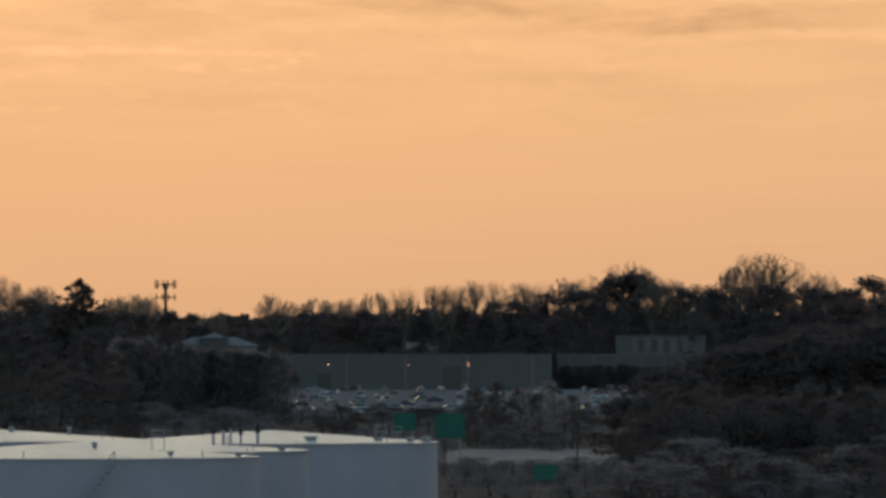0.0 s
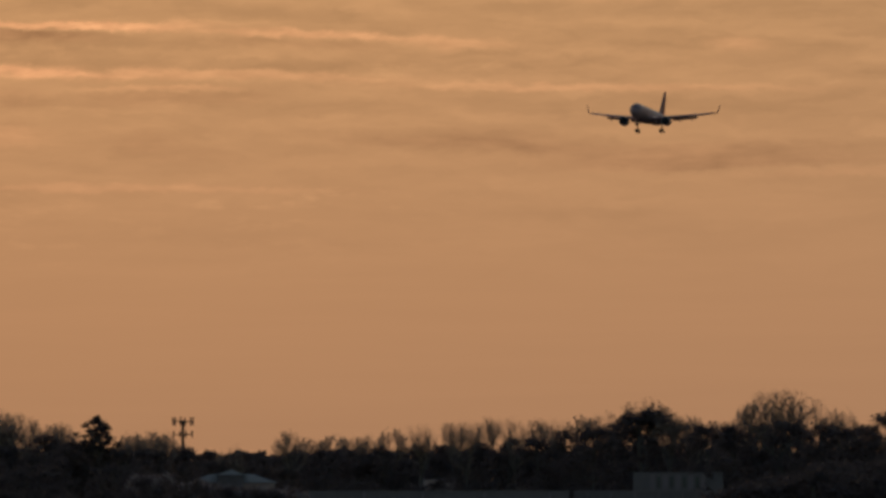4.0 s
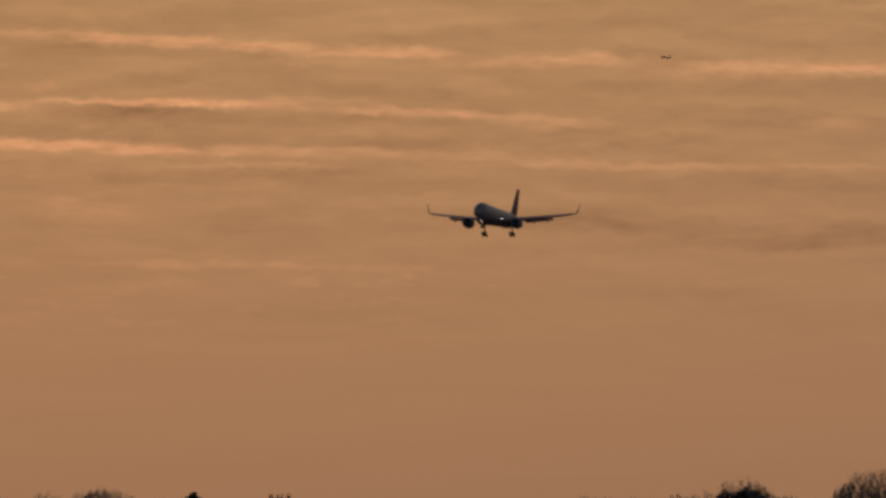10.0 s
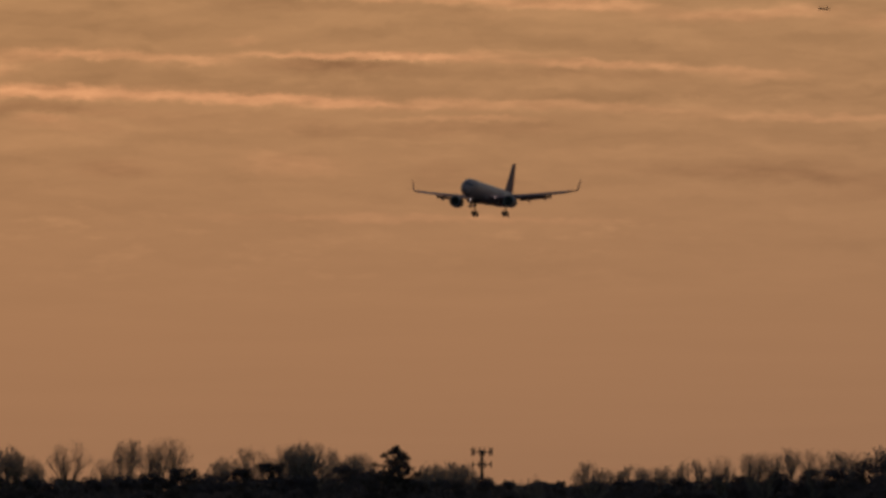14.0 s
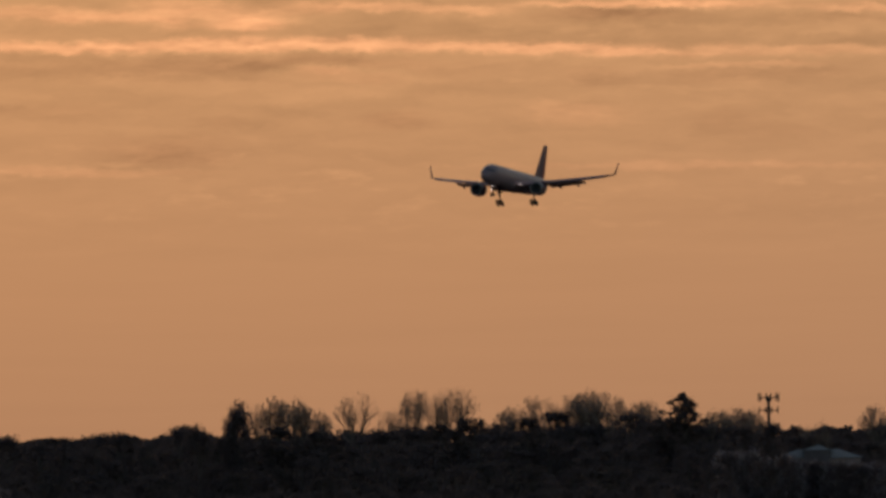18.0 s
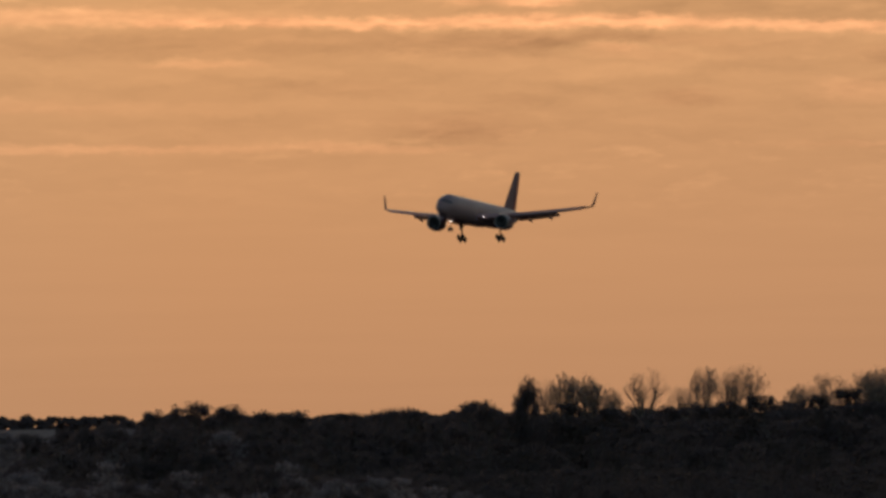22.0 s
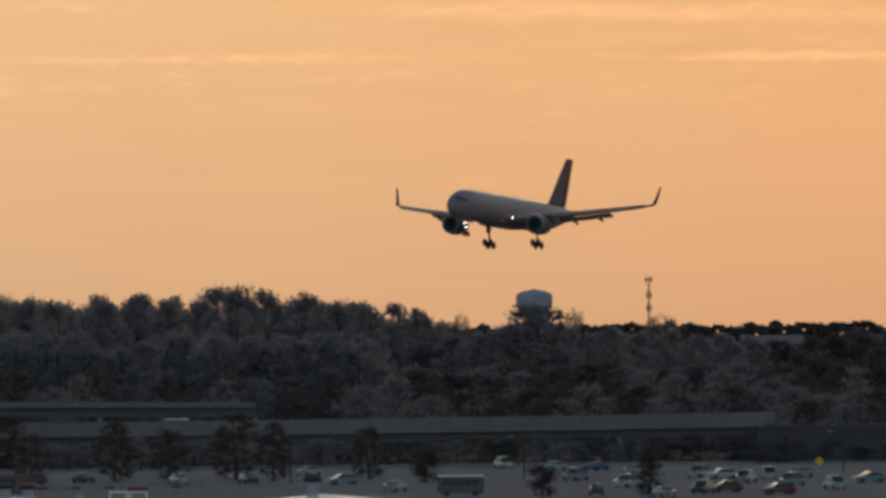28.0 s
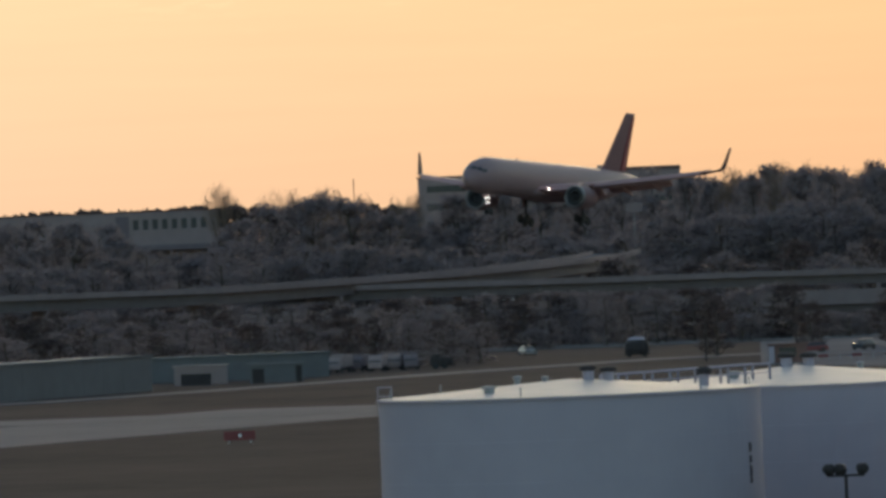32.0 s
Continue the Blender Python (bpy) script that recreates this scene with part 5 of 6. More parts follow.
# ---- highway bridges ----
def viaduct(name, rows, width, label, parapet=1.05, fascia=1.0, girder=1.3, pier_step=2, skip=()):
    """A bridge along bearing, distance and height of the parapet's top; its near side faces the camera."""
    ob = thing(name, Matrix.Identity(4), label, "bridge")
    pts = [polar(b, d, z) for b, d, z in rows]

    def run(off0, off1, z0, z1):
        rings = []
        for i, p in enumerate(pts):
            a, c = pts[max(i - 1, 0)], pts[min(i + 1, len(pts) - 1)]
            s = Vector((-(c - a).y, (c - a).x, 0)).normalized()
            rings.append([p + s * off0 + Vector((0, 0, z0)), p + s * off1 + Vector((0, 0, z0)), p + s * off1 + Vector((0, 0, z1)), p + s * off0 + Vector((0, 0, z1))])
        return loft(rings)

    part("deck", run(0.0, width, -parapet - fascia + 0.25, -parapet), M_ASPHALT, ob, "asphalt deck")
    part("parapet", run(-0.3, 0.05, -parapet - fascia, 0.0), M_BRIDGE, ob, "pale concrete parapet")
    part("parapet", run(width - 0.05, width + 0.3, -parapet - fascia, 0.0), M_BRIDGE, ob, "pale concrete parapet")
    for k in range(3):
        o = 0.8 + k * (width - 2.2) / 2
        part("girder", run(o, o + 0.5, -parapet - fascia - girder, -parapet - fascia + 0.2), M_STEEL_BLUE, ob, "dark steel girder")
    for i, p in enumerate(pts):
        if i % pier_step or i in skip:
            continue
        a, c = pts[max(i - 1, 0)], pts[min(i + 1, len(pts) - 1)]
        s = Vector((-(c - a).y, (c - a).x, 0)).normalized()
        top = p.z - parapet - fascia - girder
        for o in (1.6, width - 1.6):
            q = p + s * o
            part("pier", bars(((q.x, q.y, -0.5), (q.x, q.y, top - 0.8), 0.65, 0.65), n=12), M_BRIDGE, ob, "round concrete pier")
        q0, q1 = p + s * 0.4, p + s * (width - 0.4)
        bm = bmesh.new()
        tube(bm, (q0.x, q0.y, top - 0.45), (q1.x, q1.y, top - 0.45), 0.62, n=4)
        part("pier_cap", bm, M_BRIDGE, ob)
    return ob


viaduct("highway_bridge", [(-15.2, 1655, 6.6), (-14.2, 1645, 6.7), (-13.2, 1638, 6.75), (-12.2, 1630, 6.8), (-11.2, 1622, 6.9), (-10.2, 1616, 7.0), (-9.3, 1612, 7.15), (-8.5, 1608, 7.35), (-7.65, 1605, 7.6)], 14, "long concrete highway bridge on round piers", 1.1, 1.2, 1.2, 1)
viaduct("highway_overpass", [(-18.5, 1738, 10.4), (-17.4, 1742, 10.35), (-16.3, 1746, 10.3), (-15.3, 1750, 10.1), (-14.6, 1754, 10.0), (-13.9, 1757, 9.87), (-13.1, 1760, 9.62), (-12.3, 1762, 9.5), (-11.5, 1764, 9.3), (-10.6, 1766, 8.9)], 10, "long low concrete overpass in front of woods", 0.75, 0.2, 1.7, 1)
viaduct("highway_ramp", [(-18.5, 1690, 10.9), (-17.4, 1692, 10.9), (-16.3, 1698, 10.93), (-15.3, 1715, 10.75), (-14.6, 1750, 11.1), (-13.9, 1785, 11.6), (-13.5, 1815, 12.1), (-13.2, 1850, 12.7), (-12.98, 1890, 13.2), (-12.88, 1930, 13.7)], 9, "curved concrete highway ramp rising on piers", 0.75, 0.2, 1.9, 1)


def embankment():
    rings = []
    for b, d, z in ((-7.7, 1605, 5.3), (-7.0, 1600, 5.6), (-6.2, 1598, 5.7), (-5.0, 1598, 5.6), (-3.6, 1605, 5.2), (-2.6, 1630, 0.4)):
        rings.append([polar(b, d - 16, -0.3), polar(b, d - 2, z), polar(b, d + 16, z), polar(b, d + 30, -0.3)])
    ob = new("embankment", finish("embankment", loft(rings), M_GRASS))
    tagged(ob, "brown grassy embankment carrying the highway", "embankment", kind="structure")


embankment()


# ---- buildings ----
def facade(name, b0, b1, d, z0, z1, depth, wall, label, roof=M_ROOF, category="building", coping=None, d1=None):
    """A box building whose front runs from bearing b0 at distance d to b1 at d1 or d; returns it and its front's length. Its front is at y = 0, from x = 0 on."""
    p, q = polar(b0, d), polar(b1, d1 or d)
    way = q - p
    L = way.length
    ob = thing(name, Matrix.Translation((p.x, p.y, z0)) @ Matrix.Rotation(math.atan2(way.y, way.x), 4, "Z"), label, category)
    h = z1 - z0
    part("wall", boxes((0, L, 0, depth, -0.5, h - 0.25)), wall, ob, "plain wall")
    part("roof", boxes((-0.15, L + 0.15, -0.15, depth + 0.15, h - 0.25, h - 0.05)), roof, ob, "flat roof")
    part("coping", boxes((-0.25, L + 0.25, -0.25, 0.15, h - 0.3, h)), coping or wall, ob)
    return ob, L


# long low building behind the lot of parked cars
ob, L = facade("warehouse", -1.35, 0.63, 3035, 0, 10.9, 30, M_DULLCLAD, "long grey metal-clad warehouse with dark doors")
for x in (9, 25, 42, 60, 79, 99):
    part("pilaster", boxes((x - 0.4, x + 0.4, -0.25, 0.01, 0, 10.5)), M_WALL, ob, "pale pilaster")
part("dock_door", boxes((71.5, 77.0, -0.2, 0.02, 0, 7.2)), M_WINDOW, ob, "dark tall doorway")
part("dock_door", boxes((33, 37.0, -0.2, 0.02, 0, 5)), M_WINDOW, ob, "dark doorway")
for b in (-0.66, -0.203, 0.15):
    x = 3035 * (radians(b) - radians(-1.35))
    lamp = part("wall_lamp", boxes((x - 0.35, x + 0.35, -0.75, -0.0, 7.9, 8.2), bevel=0.05), M_DARKMETAL, ob, "wall lamp")
    part("bulb", boxes((x - 0.12, x + 0.12, -0.74, -0.5, 7.7, 7.9), bevel=0.06), M_LAMPWARM, lamp, "lit orange bulb")
ob, L = facade("office_block", 1.0, 1.52, 3080, 0, 16.6, 20, M_DULLCLAD, "grey office block with pale columns among trees")
for i in range(5):
    x = 6 + i * (L - 12) / 4
    part("column", boxes((x - 0.8, x + 0.8, -0.5, 0.02, 0, 15.9)), M_WALL, ob, "pale column")
    if i < 4:
        part("window", boxes((x + 1.4, x + (L - 12) / 4 - 1.4, -0.1, 0.02, 11.8, 15.2)), M_WINDOW, ob, "dark window")
ob, L = facade("low_wing", 0.66, 1.5, 3066, 0, 10.9, 12, M_DULLCLAD, "low grey wing between a warehouse and an office block", coping=M_WALL)
for i in range(6):
    x = 4 + i * (L - 8) / 5
    part("pilaster", boxes((x - 0.3, x + 0.3, -0.2, 0.02, 0, 10.4)), M_WALL, ob, "pale pilaster")
ob, L = facade("annex", -0.215, -0.03, 3120, 4, 14.4, 14, M_WALL2, "low tan annex with a pale roof edge", coping=M_WALL)


def hip_house():
    p = polar(-1.585, 2300)
    z0 = ground_height(p.x, p.y)
    ob = thing("house", Matrix.Translation((p.x, p.y, z0)) @ Matrix.Rotation(radians(1.3), 4, "Z"), "two-winged house with pale hipped roof and raised middle", "house")
    L = 21.0
    eave = 15.4 - z0
    part("wall", boxes((0.6, L - 0.6, 0, 10, -0.5, eave)), M_WALL2, ob, "tan wall")

    def hip(x0, x1, y0, y1, z, h, name):
        bm = bmesh.new()
        m = (y0 + y1) / 2
        lo = [bm.verts.new(v) for v in ((x0, y0, z), (x1, y0, z), (x1, y1, z), (x0, y1, z))]
        r0, r1 = bm.verts.new((x0 + (y1 - y0) / 2, m, z + h)), bm.verts.new((x1 - (y1 - y0) / 2, m, z + h))
        for f in ((lo[0], lo[1], r1, r0), (lo[1], lo[2], r1), (lo[2], lo[3], r0, r1), (lo[3], lo[0], r0), lo[::-1]):
            bm.faces.new(f)
        part(name, bm, M_ROOF, ob, "pale hipped roof")

    hip(-0.3, L + 0.3, -1, 11, eave, 2.0, "roof")
    part("tower", boxes((7.2, 13.2, -1.2, 6, -0.5, 17.2 - z0)), M_STEEL_BLUE, ob, "dark raised middle bay")
    hip(6.7, 13.7, -1.7, 6.3, 17.2 - z0, 1.3, "tower_roof")
    for x in (2.5, 5.0, 16.5, 19.0):
        part("window", boxes((x, x + 1.2, -0.05, 0.02, 2.5, 4.4)), M_WINDOW, ob, "dark window")


hip_house()

# large buildings on the rise, behind the trees
ob, L = facade("parking_deck", -14.146, -12.623, 2200, 6, 30.5, 40, M_WALL2, "large tan parking deck with reddish coping behind trees", coping=M_BRICKRED)
# near-black strips on the solid wall paint the shade within the open decks
for k in range(5):
    part("opening", boxes((2, L - 2, -0.12, 0.02, 5 + 4 * k, 6.4 + 4 * k)), M_WINDOW, ob, "dark strip for a shaded deck opening")
for x0, x1, hh in ((13.5, 18.5, 25.2), (26, 30.5, 25.4), (40, 44, 25.6)):
    part("roof_unit", boxes((x0, x1, 4, 9, 24.3, hh), bevel=0.1), M_WALL2, ob, "roof unit")
part("roof_unit", boxes((L - 16, L, 2, 20, 24.3, 25.0), bevel=0.1), M_BRICKRED, ob, "raised end bay")
ob, L = facade("terminal", -18.6, -15.317, 2300, 5, 25.6, 30, M_FACADE, "long tan building with a row of dark windows", coping=M_BRICKRED)
for i in range(8):
    x = L - 19.5 + i * 2.25
    part("window", boxes((x, x + 1.25, -0.1, 0.02, 16.3, 18.6)), M_WINDOW, ob, "dark window")
part("bay", boxes((L - 23.5, L - 20.5, -0.4, 0.02, 5, 19.4)), M_WALL, ob, "pale bay")
part("canopy", boxes((L - 21, L - 2, -5, -0.02, 11.4, 12.6)), M_WALL, ob, "pale canopy")
ob, L = facade("distant_warehouse", -7.78, -7.42, 3900, 8, 18.2, 20, M_WALL2, "far pale warehouse roofline above the woods", roof=M_WALL2)

# sheds by the perimeter road
for b0, b1, d, d1, h, words in ((-15.75, -14.70, 1372, 1372, 3.55, "low grey-green metal shed behind small huts"), (-18.2, -15.73, 1200, 1308, 4.85, "long grey-green metal shed beside the perimeter road")):
    ob, L = facade("cladding_shed", b0, b1, d, 0, h, 9, M_GREYSHED, words, category="shed", d1=d1)
    for x in [6 * i + 4 for i in range(int(L / 6))]:
        part("rib", boxes((x - 0.04, x + 0.04, -0.02, 0.01, 0, h - 0.4)), M_GREYSHED, ob)
ob, L = facade("hut", -15.60, -15.29, 1345, 0, 2.7, 5, M_FACADE, "small pale metal hut with a dark panel standing for a shaded opening", category="hut", roof=M_TANKROOF)
# the wall is closed; a dark panel paints the shade inside the hut
part("opening", boxes((0.9, 5.0, -0.06, 0.02, 0, 1.5)), M_DARKMETAL, ob, "dark panel standing for a shaded opening")
ob, L = facade("hut", -15.16, -14.85, 1340, 0, 2.6, 5, M_GREYSHED, "small grey-green hut with dark doors", category="hut")
part("door", boxes((0.3, 1.9, -0.06, 0.02, 0, 1.9)), M_DARKMETAL, ob, "dark door")
part("door", boxes((6.2, 7.0, -0.06, 0.02, 0, 2.2)), M_DARKMETAL, ob, "dark door")
ob, L = facade("booth", -12.15, -11.93, 1330, 0, 2.7, 3, M_BRICKRED, "red-brown gate booth with dark windows and pale post", category="booth", roof=M_BRICKRED)
part("window", boxes((1.3, 3.6, -0.06, 0.02, 0.9, 2.1)), M_WINDOW, ob, "dark window")
part("post", boxes((0.0, 0.7, -0.3, 0.02, 0, 2.3)), M_TANK, ob, "pale post")


def barrier_fence(b0, b1, d):
    """A low barrier of pale and red boards on short posts."""
    p, q = polar(b0, d), polar(b1, d)
    way = q - p
    L = way.length
    ob = thing("barrier", Matrix.Translation(p) @ Matrix.Rotation(math.atan2(way.y, way.x), 4, "Z"), "low pale road barrier with red boards on posts", "barrier")
    n = round(L / 1.5)
    for i in range(n + 1):
        part("post", boxes((L * i / n - 0.06, L * i / n + 0.06, 0.06, 0.18, 0, 0.95)), M_GALV, ob)
    for i in range(n):
        x = L * i / n
        part("board", boxes((x + 0.05, x + L / n - 0.05, 0, 0.05, 0.5, 0.85)), M_DARKRED if i % 3 == 2 else M_FACADE, ob, "red board" if i % 3 == 2 else "pale board")


barrier_fence(-12.0, -10.9, 1338)


# ---- towers, masts, signs ----
def water_tower():
    p = polar(-8.98, 4300)
    z0 = ground_height(p.x, p.y)
    ob = thing("water_tower", Matrix.Translation((p.x, p.y, z0)), "pale grey water tower with a wide faceted tank", "water tower")
    t = 38.7 - z0
    part("tank", lathe([(4.4, t - 11.2), (5.4, t - 10.2), (7.7, t - 7.9), (8.0, t - 7.2), (8.0, t - 2.6), (7.5, t - 1.7), (4.6, t - 0.5), (1.0, t - 0.05), (0.01, t)], 20), M_TANK, ob, "pale tank")
    part("pedestal", lathe([(5.0, -1), (4.3, 3), (4.3, t - 11.1)], 20), M_TANK, ob, "fluted pedestal")
    part("vent", lathe([(0.5, t - 0.2), (0.5, t + 0.5), (0.02, t + 0.7)], 8), M_GALV, ob)


water_tower()


def cell_tower():
    p = polar(-1.607, 2360)
    z0 = ground_height(p.x, p.y)
    ob = thing("cell_tower", Matrix.Translation((p.x, p.y, z0)), "dark monopole with two rings of antenna panels", "antenna mast")
    t = 30.15 - z0
    part("monopole", bars(((0, 0, -0.3), (0, 0, t), 0.48, 0.34), n=10), M_DARKMETAL, ob, "dark steel pole")
    for z, r, n, hh in ((t - 0.34, 2.5, 6, 1.9), (t - 3.37, 2.3, 4, 1.5)):
        for k in range(n):
            a = 2 * math.pi * k / n + 0.34
            x, y = r * math.cos(a), r * math.sin(a)
            part("antenna_panel", boxes((x - 0.17, x + 0.17, y - 0.15, y + 0.15, z - hh * 0.48, z + hh * 0.56)), M_DARKMETAL, ob, "upright antenna panel")
            part("arm", bars(((0, 0, z), (x, y, z), 0.12, 0.1), n=5), M_DARKMETAL, ob)
        for k in range(3):
            a, c = 2 * math.pi * k / 3, 2 * math.pi * (k + 1) / 3
            part("platform_rail", bars(((r * math.cos(a), r * math.sin(a), z), (r * math.cos(c), r * math.sin(c), z), 0.15, 0.15), n=5), M_DARKMETAL, ob)


cell_tower()


def thin_mast(b, d, top, label, arrays, r=0.32):
    p = polar(b, d)
    z0 = ground_height(p.x, p.y)
    ob = thing("radio_mast", Matrix.Translation((p.x, p.y, z0)), label, "mast")
    t = top - z0
    for k in range(3):
        a, c = 2 * math.pi * k / 3, 2 * math.pi * (k + 1) / 3
        x, y = r * math.cos(a), r * math.sin(a)
        part("leg", bars(((x, y, -0.3), (x, y, t), 0.06 if r < 0.2 else 0.12, 0.06 if r < 0.2 else 0.12), n=5), M_DARKMETAL, ob)
        bm = bmesh.new()
        for i in range(int(t / 1.2)):
            tube(bm, (x, y, i * 1.2), (r * math.cos(c), r * math.sin(c), i * 1.2 + 1.2), 0.045, n=4)
        part("lacing", bm, M_DARKMETAL, ob)
    for z, w in arrays:
        for s in (-1, 1):
            part("antenna_panel", boxes((s * w - 0.22, s * w + 0.22, -0.2, 0.2, t - z - 1.0, t - z + 1.0)), M_DARKMETAL, ob)
        part("arm", bars(((-w, 0, t - z), (w, 0, t - z), 0.08, 0.08), n=5), M_DARKMETAL, ob)


thin_mast(-8.316, 3500, 39.6, "slender dark lattice radio mast above far woods", ((1.0, 1.0), (6.5, 0.7), (11.0, 0.6)), 0.4)
thin_mast(-14.517, 2180, 30.6, "thin dark light mast rising above trees", (), 0.06)


def sign_board(name, b, d, z0, z1, w, mat, label, posts=2, bars_rows=()):
    ob = thing(name, Matrix.Translation(polar(b, d)) @ Matrix.Rotation(-radians(b), 4, "Z"), label, "sign")
    part("panel", boxes((-w / 2, w / 2, -0.05, 0.05, z0, z1), bevel=0.02), mat, ob)
    for x in ((-w * 0.35, w * 0.35) if posts == 2 else (0,)):
        part("post", bars(((x, 0.12, 0), (x, 0.12, z1 - 0.1), 0.09, 0.09), n=6), M_GALV, ob)
    for x0, x1, a, c in bars_rows:
        part("lettering", boxes((x0, x1, -0.07, -0.045, a, c)), M_WHITE, ob, "pale lettering bar")


sign_board("road_sign", 0.04, 1500, 3.5, 7.2, 4.5, M_GREEN, "green highway sign on posts beside bare scrub")
sign_board("road_sign", 0.598, 1250, 1.2, 3.2, 3.1, M_GREEN, "small green highway sign on posts")
sign_board("road_sign", -0.22, 1510, 4.6, 7.2, 3.4, M_GREEN, "green highway sign on posts beside bare scrub")
sign_board("gantry_sign", -12.9, 1945, 20.9, 22.8, 3.4, M_BRIDGE, "grey backed sign panel on a tall post", 1)
sign_board("airfield_sign", -15.235, 973, 0.35, 1.25, 3.1, M_DARKRED, "low red airfield sign standing in grass", 2, ((-0.12, 0.18, 0.65, 0.95),))
ob = thing("warning_sign", Matrix.Translation(polar(-7.339, 1400)) @ Matrix.Rotation(-radians(-7.339), 4, "Z"), "yellow diamond warning sign on a post", "sign")
part("panel", boxes((-0.5, 0.5, -0.04, 0.04, -0.5, 0.5), bevel=0.02), M_YELLOW, ob, "yellow diamond", at=Matrix.Translation((0, 0, 2.4)) @ Matrix.Rotation(radians(45), 4, "Y"))
part("post", bars(((0, 0.1, 0), (0, 0.1, 3.0), 0.05, 0.05), n=6), M_GALV, ob)

# striped barrier block and small posts
ob = thing("striped_shed", Matrix.Translation(polar(-8.0, 1098)) @ Matrix.Rotation(radians(8), 4, "Z"), "small equipment shed painted in red and white stripes", "shed")
for i in range(5):
    part("stripe", boxes((-2.4 + i * 0.96, -2.4 + (i + 1) * 0.96, 0, 2, 0, 2.25)), M_DARKRED if i % 2 else M_FACADE, ob, "red stripe" if i % 2 else "white stripe")
ob = thing("utility_cabinet", Matrix.Translation(polar(2.048, 1207)), "narrow white utility cabinet standing on grass", "cabinet")
part("body", boxes((-0.35, 0.35, -0.3, 0.3, 0, 2.1), bevel=0.05), M_TANK, ob)
part("cap", boxes((-0.42, 0.42, -0.36, 0.36, 2.1, 2.25), bevel=0.03), M_GALV, ob)


# ---- vehicles ----


def car_meshes(paint, tall=0.0):
    body = bmesh.new()
    rings = []
    for x, top, half in ((-2.2, 0.62, 0.72), (-2.1, 0.92, 0.84), (-1.0, 0.98, 0.88), (1.3, 1.0, 0.88), (2.05, 0.95, 0.84), (2.18, 0.6, 0.74)):
        rings.append([Vector((x, -half, 0.28)), Vector((x, half, 0.28)), Vector((x, half, top * 0.75)), Vector((x, half * 0.9, top)), Vector((x, -half * 0.9, top)), Vector((x, -half, top * 0.75))])
    body = loft(rings)
    roof = loft([[Vector((x, -w, z0)), Vector((x, w, z0)), Vector((x, w * 0.86, z1)), Vector((x, -w * 0.86, z1))] for x, w, z0, z1 in ((-0.55, 0.70, 1.40 + tall, 1.43 + tall), (-0.3, 0.74, 1.40 + tall, 1.47 + tall), (0.9, 0.74, 1.40 + tall, 1.47 + tall), (1.15, 0.70, 1.39 + tall, 1.42 + tall))])
    glass = loft([[Vector((x0, -0.8, 0.97)), Vector((x0, 0.8, 0.97)), Vector((x1, 0.66, 1.41 + tall)), Vector((x1, -0.66, 1.41 + tall))] for x0, x1 in ((-1.25, -0.5), (1.75, 1.1))])
    return finish("body", body, paint, False), finish("roof", roof, paint), finish("glasshouse", glass, M_WINDOW)


TYRE = finish("tyre", lathe([(0.16, -0.1), (0.3, -0.11), (0.33, -0.06), (0.33, 0.06), (0.3, 0.11), (0.16, 0.1)], 10, "y"), M_RUBBER)
LAMP_F = finish("headlight", boxes((-2.24, -2.12, -0.16, 0.16, 0.6, 0.74)), M_WINDOW)
LAMP_R = finish("tail_light", boxes((2.1, 2.2, -0.14, 0.14, 0.62, 0.8)), M_RED)
PAINTS = []
for nm, c in (("silver", (0.30, 0.30, 0.31)), ("white", (0.36, 0.35, 0.34)), ("black", (0.03, 0.03, 0.033)), ("dark blue", (0.03, 0.05, 0.12)), ("red", (0.15, 0.028, 0.028)), ("tan", (0.24, 0.21, 0.17)), ("grey", (0.2, 0.2, 0.21))):
    m = material("car_paint_" + nm.replace(" ", "_"), c, tuple(x * 0.9 for x in c), 2.0, 0.5, coat=0.3)
    PAINTS.append((nm, car_meshes(m), car_meshes(m, 0.35)))


def car(p, turn, which, tall=False, group="parked cars", moving=False):
    nm, low, high = PAINTS[which]
    ob = thing("car", Matrix.Translation(p) @ Matrix.Rotation(turn, 4, "Z"), "%s %s %s" % (nm, "sport utility car" if tall else "saloon car", "driving along the highway" if moving else "parked on asphalt"), "car", group)
    b, r, g = high if tall else low
    part("body", b, None, ob)
    part("roof", r, None, ob)
    part("glasshouse", g, None, ob, "dark windows")
    for x in (-1.35, 1.35):
        for y in (-0.82, 0.82):
            part("tyre", TYRE, None, ob, at=Matrix.Translation((x, y, 0.33)))
    for y in (-0.6, 0.6):
        part("headlight", LAMP_F, None, ob, at=Matrix.Translation((0, y, 0)))
        part("tail_light", LAMP_R, None, ob, at=Matrix.Translation((0, y, 0)))
    return ob


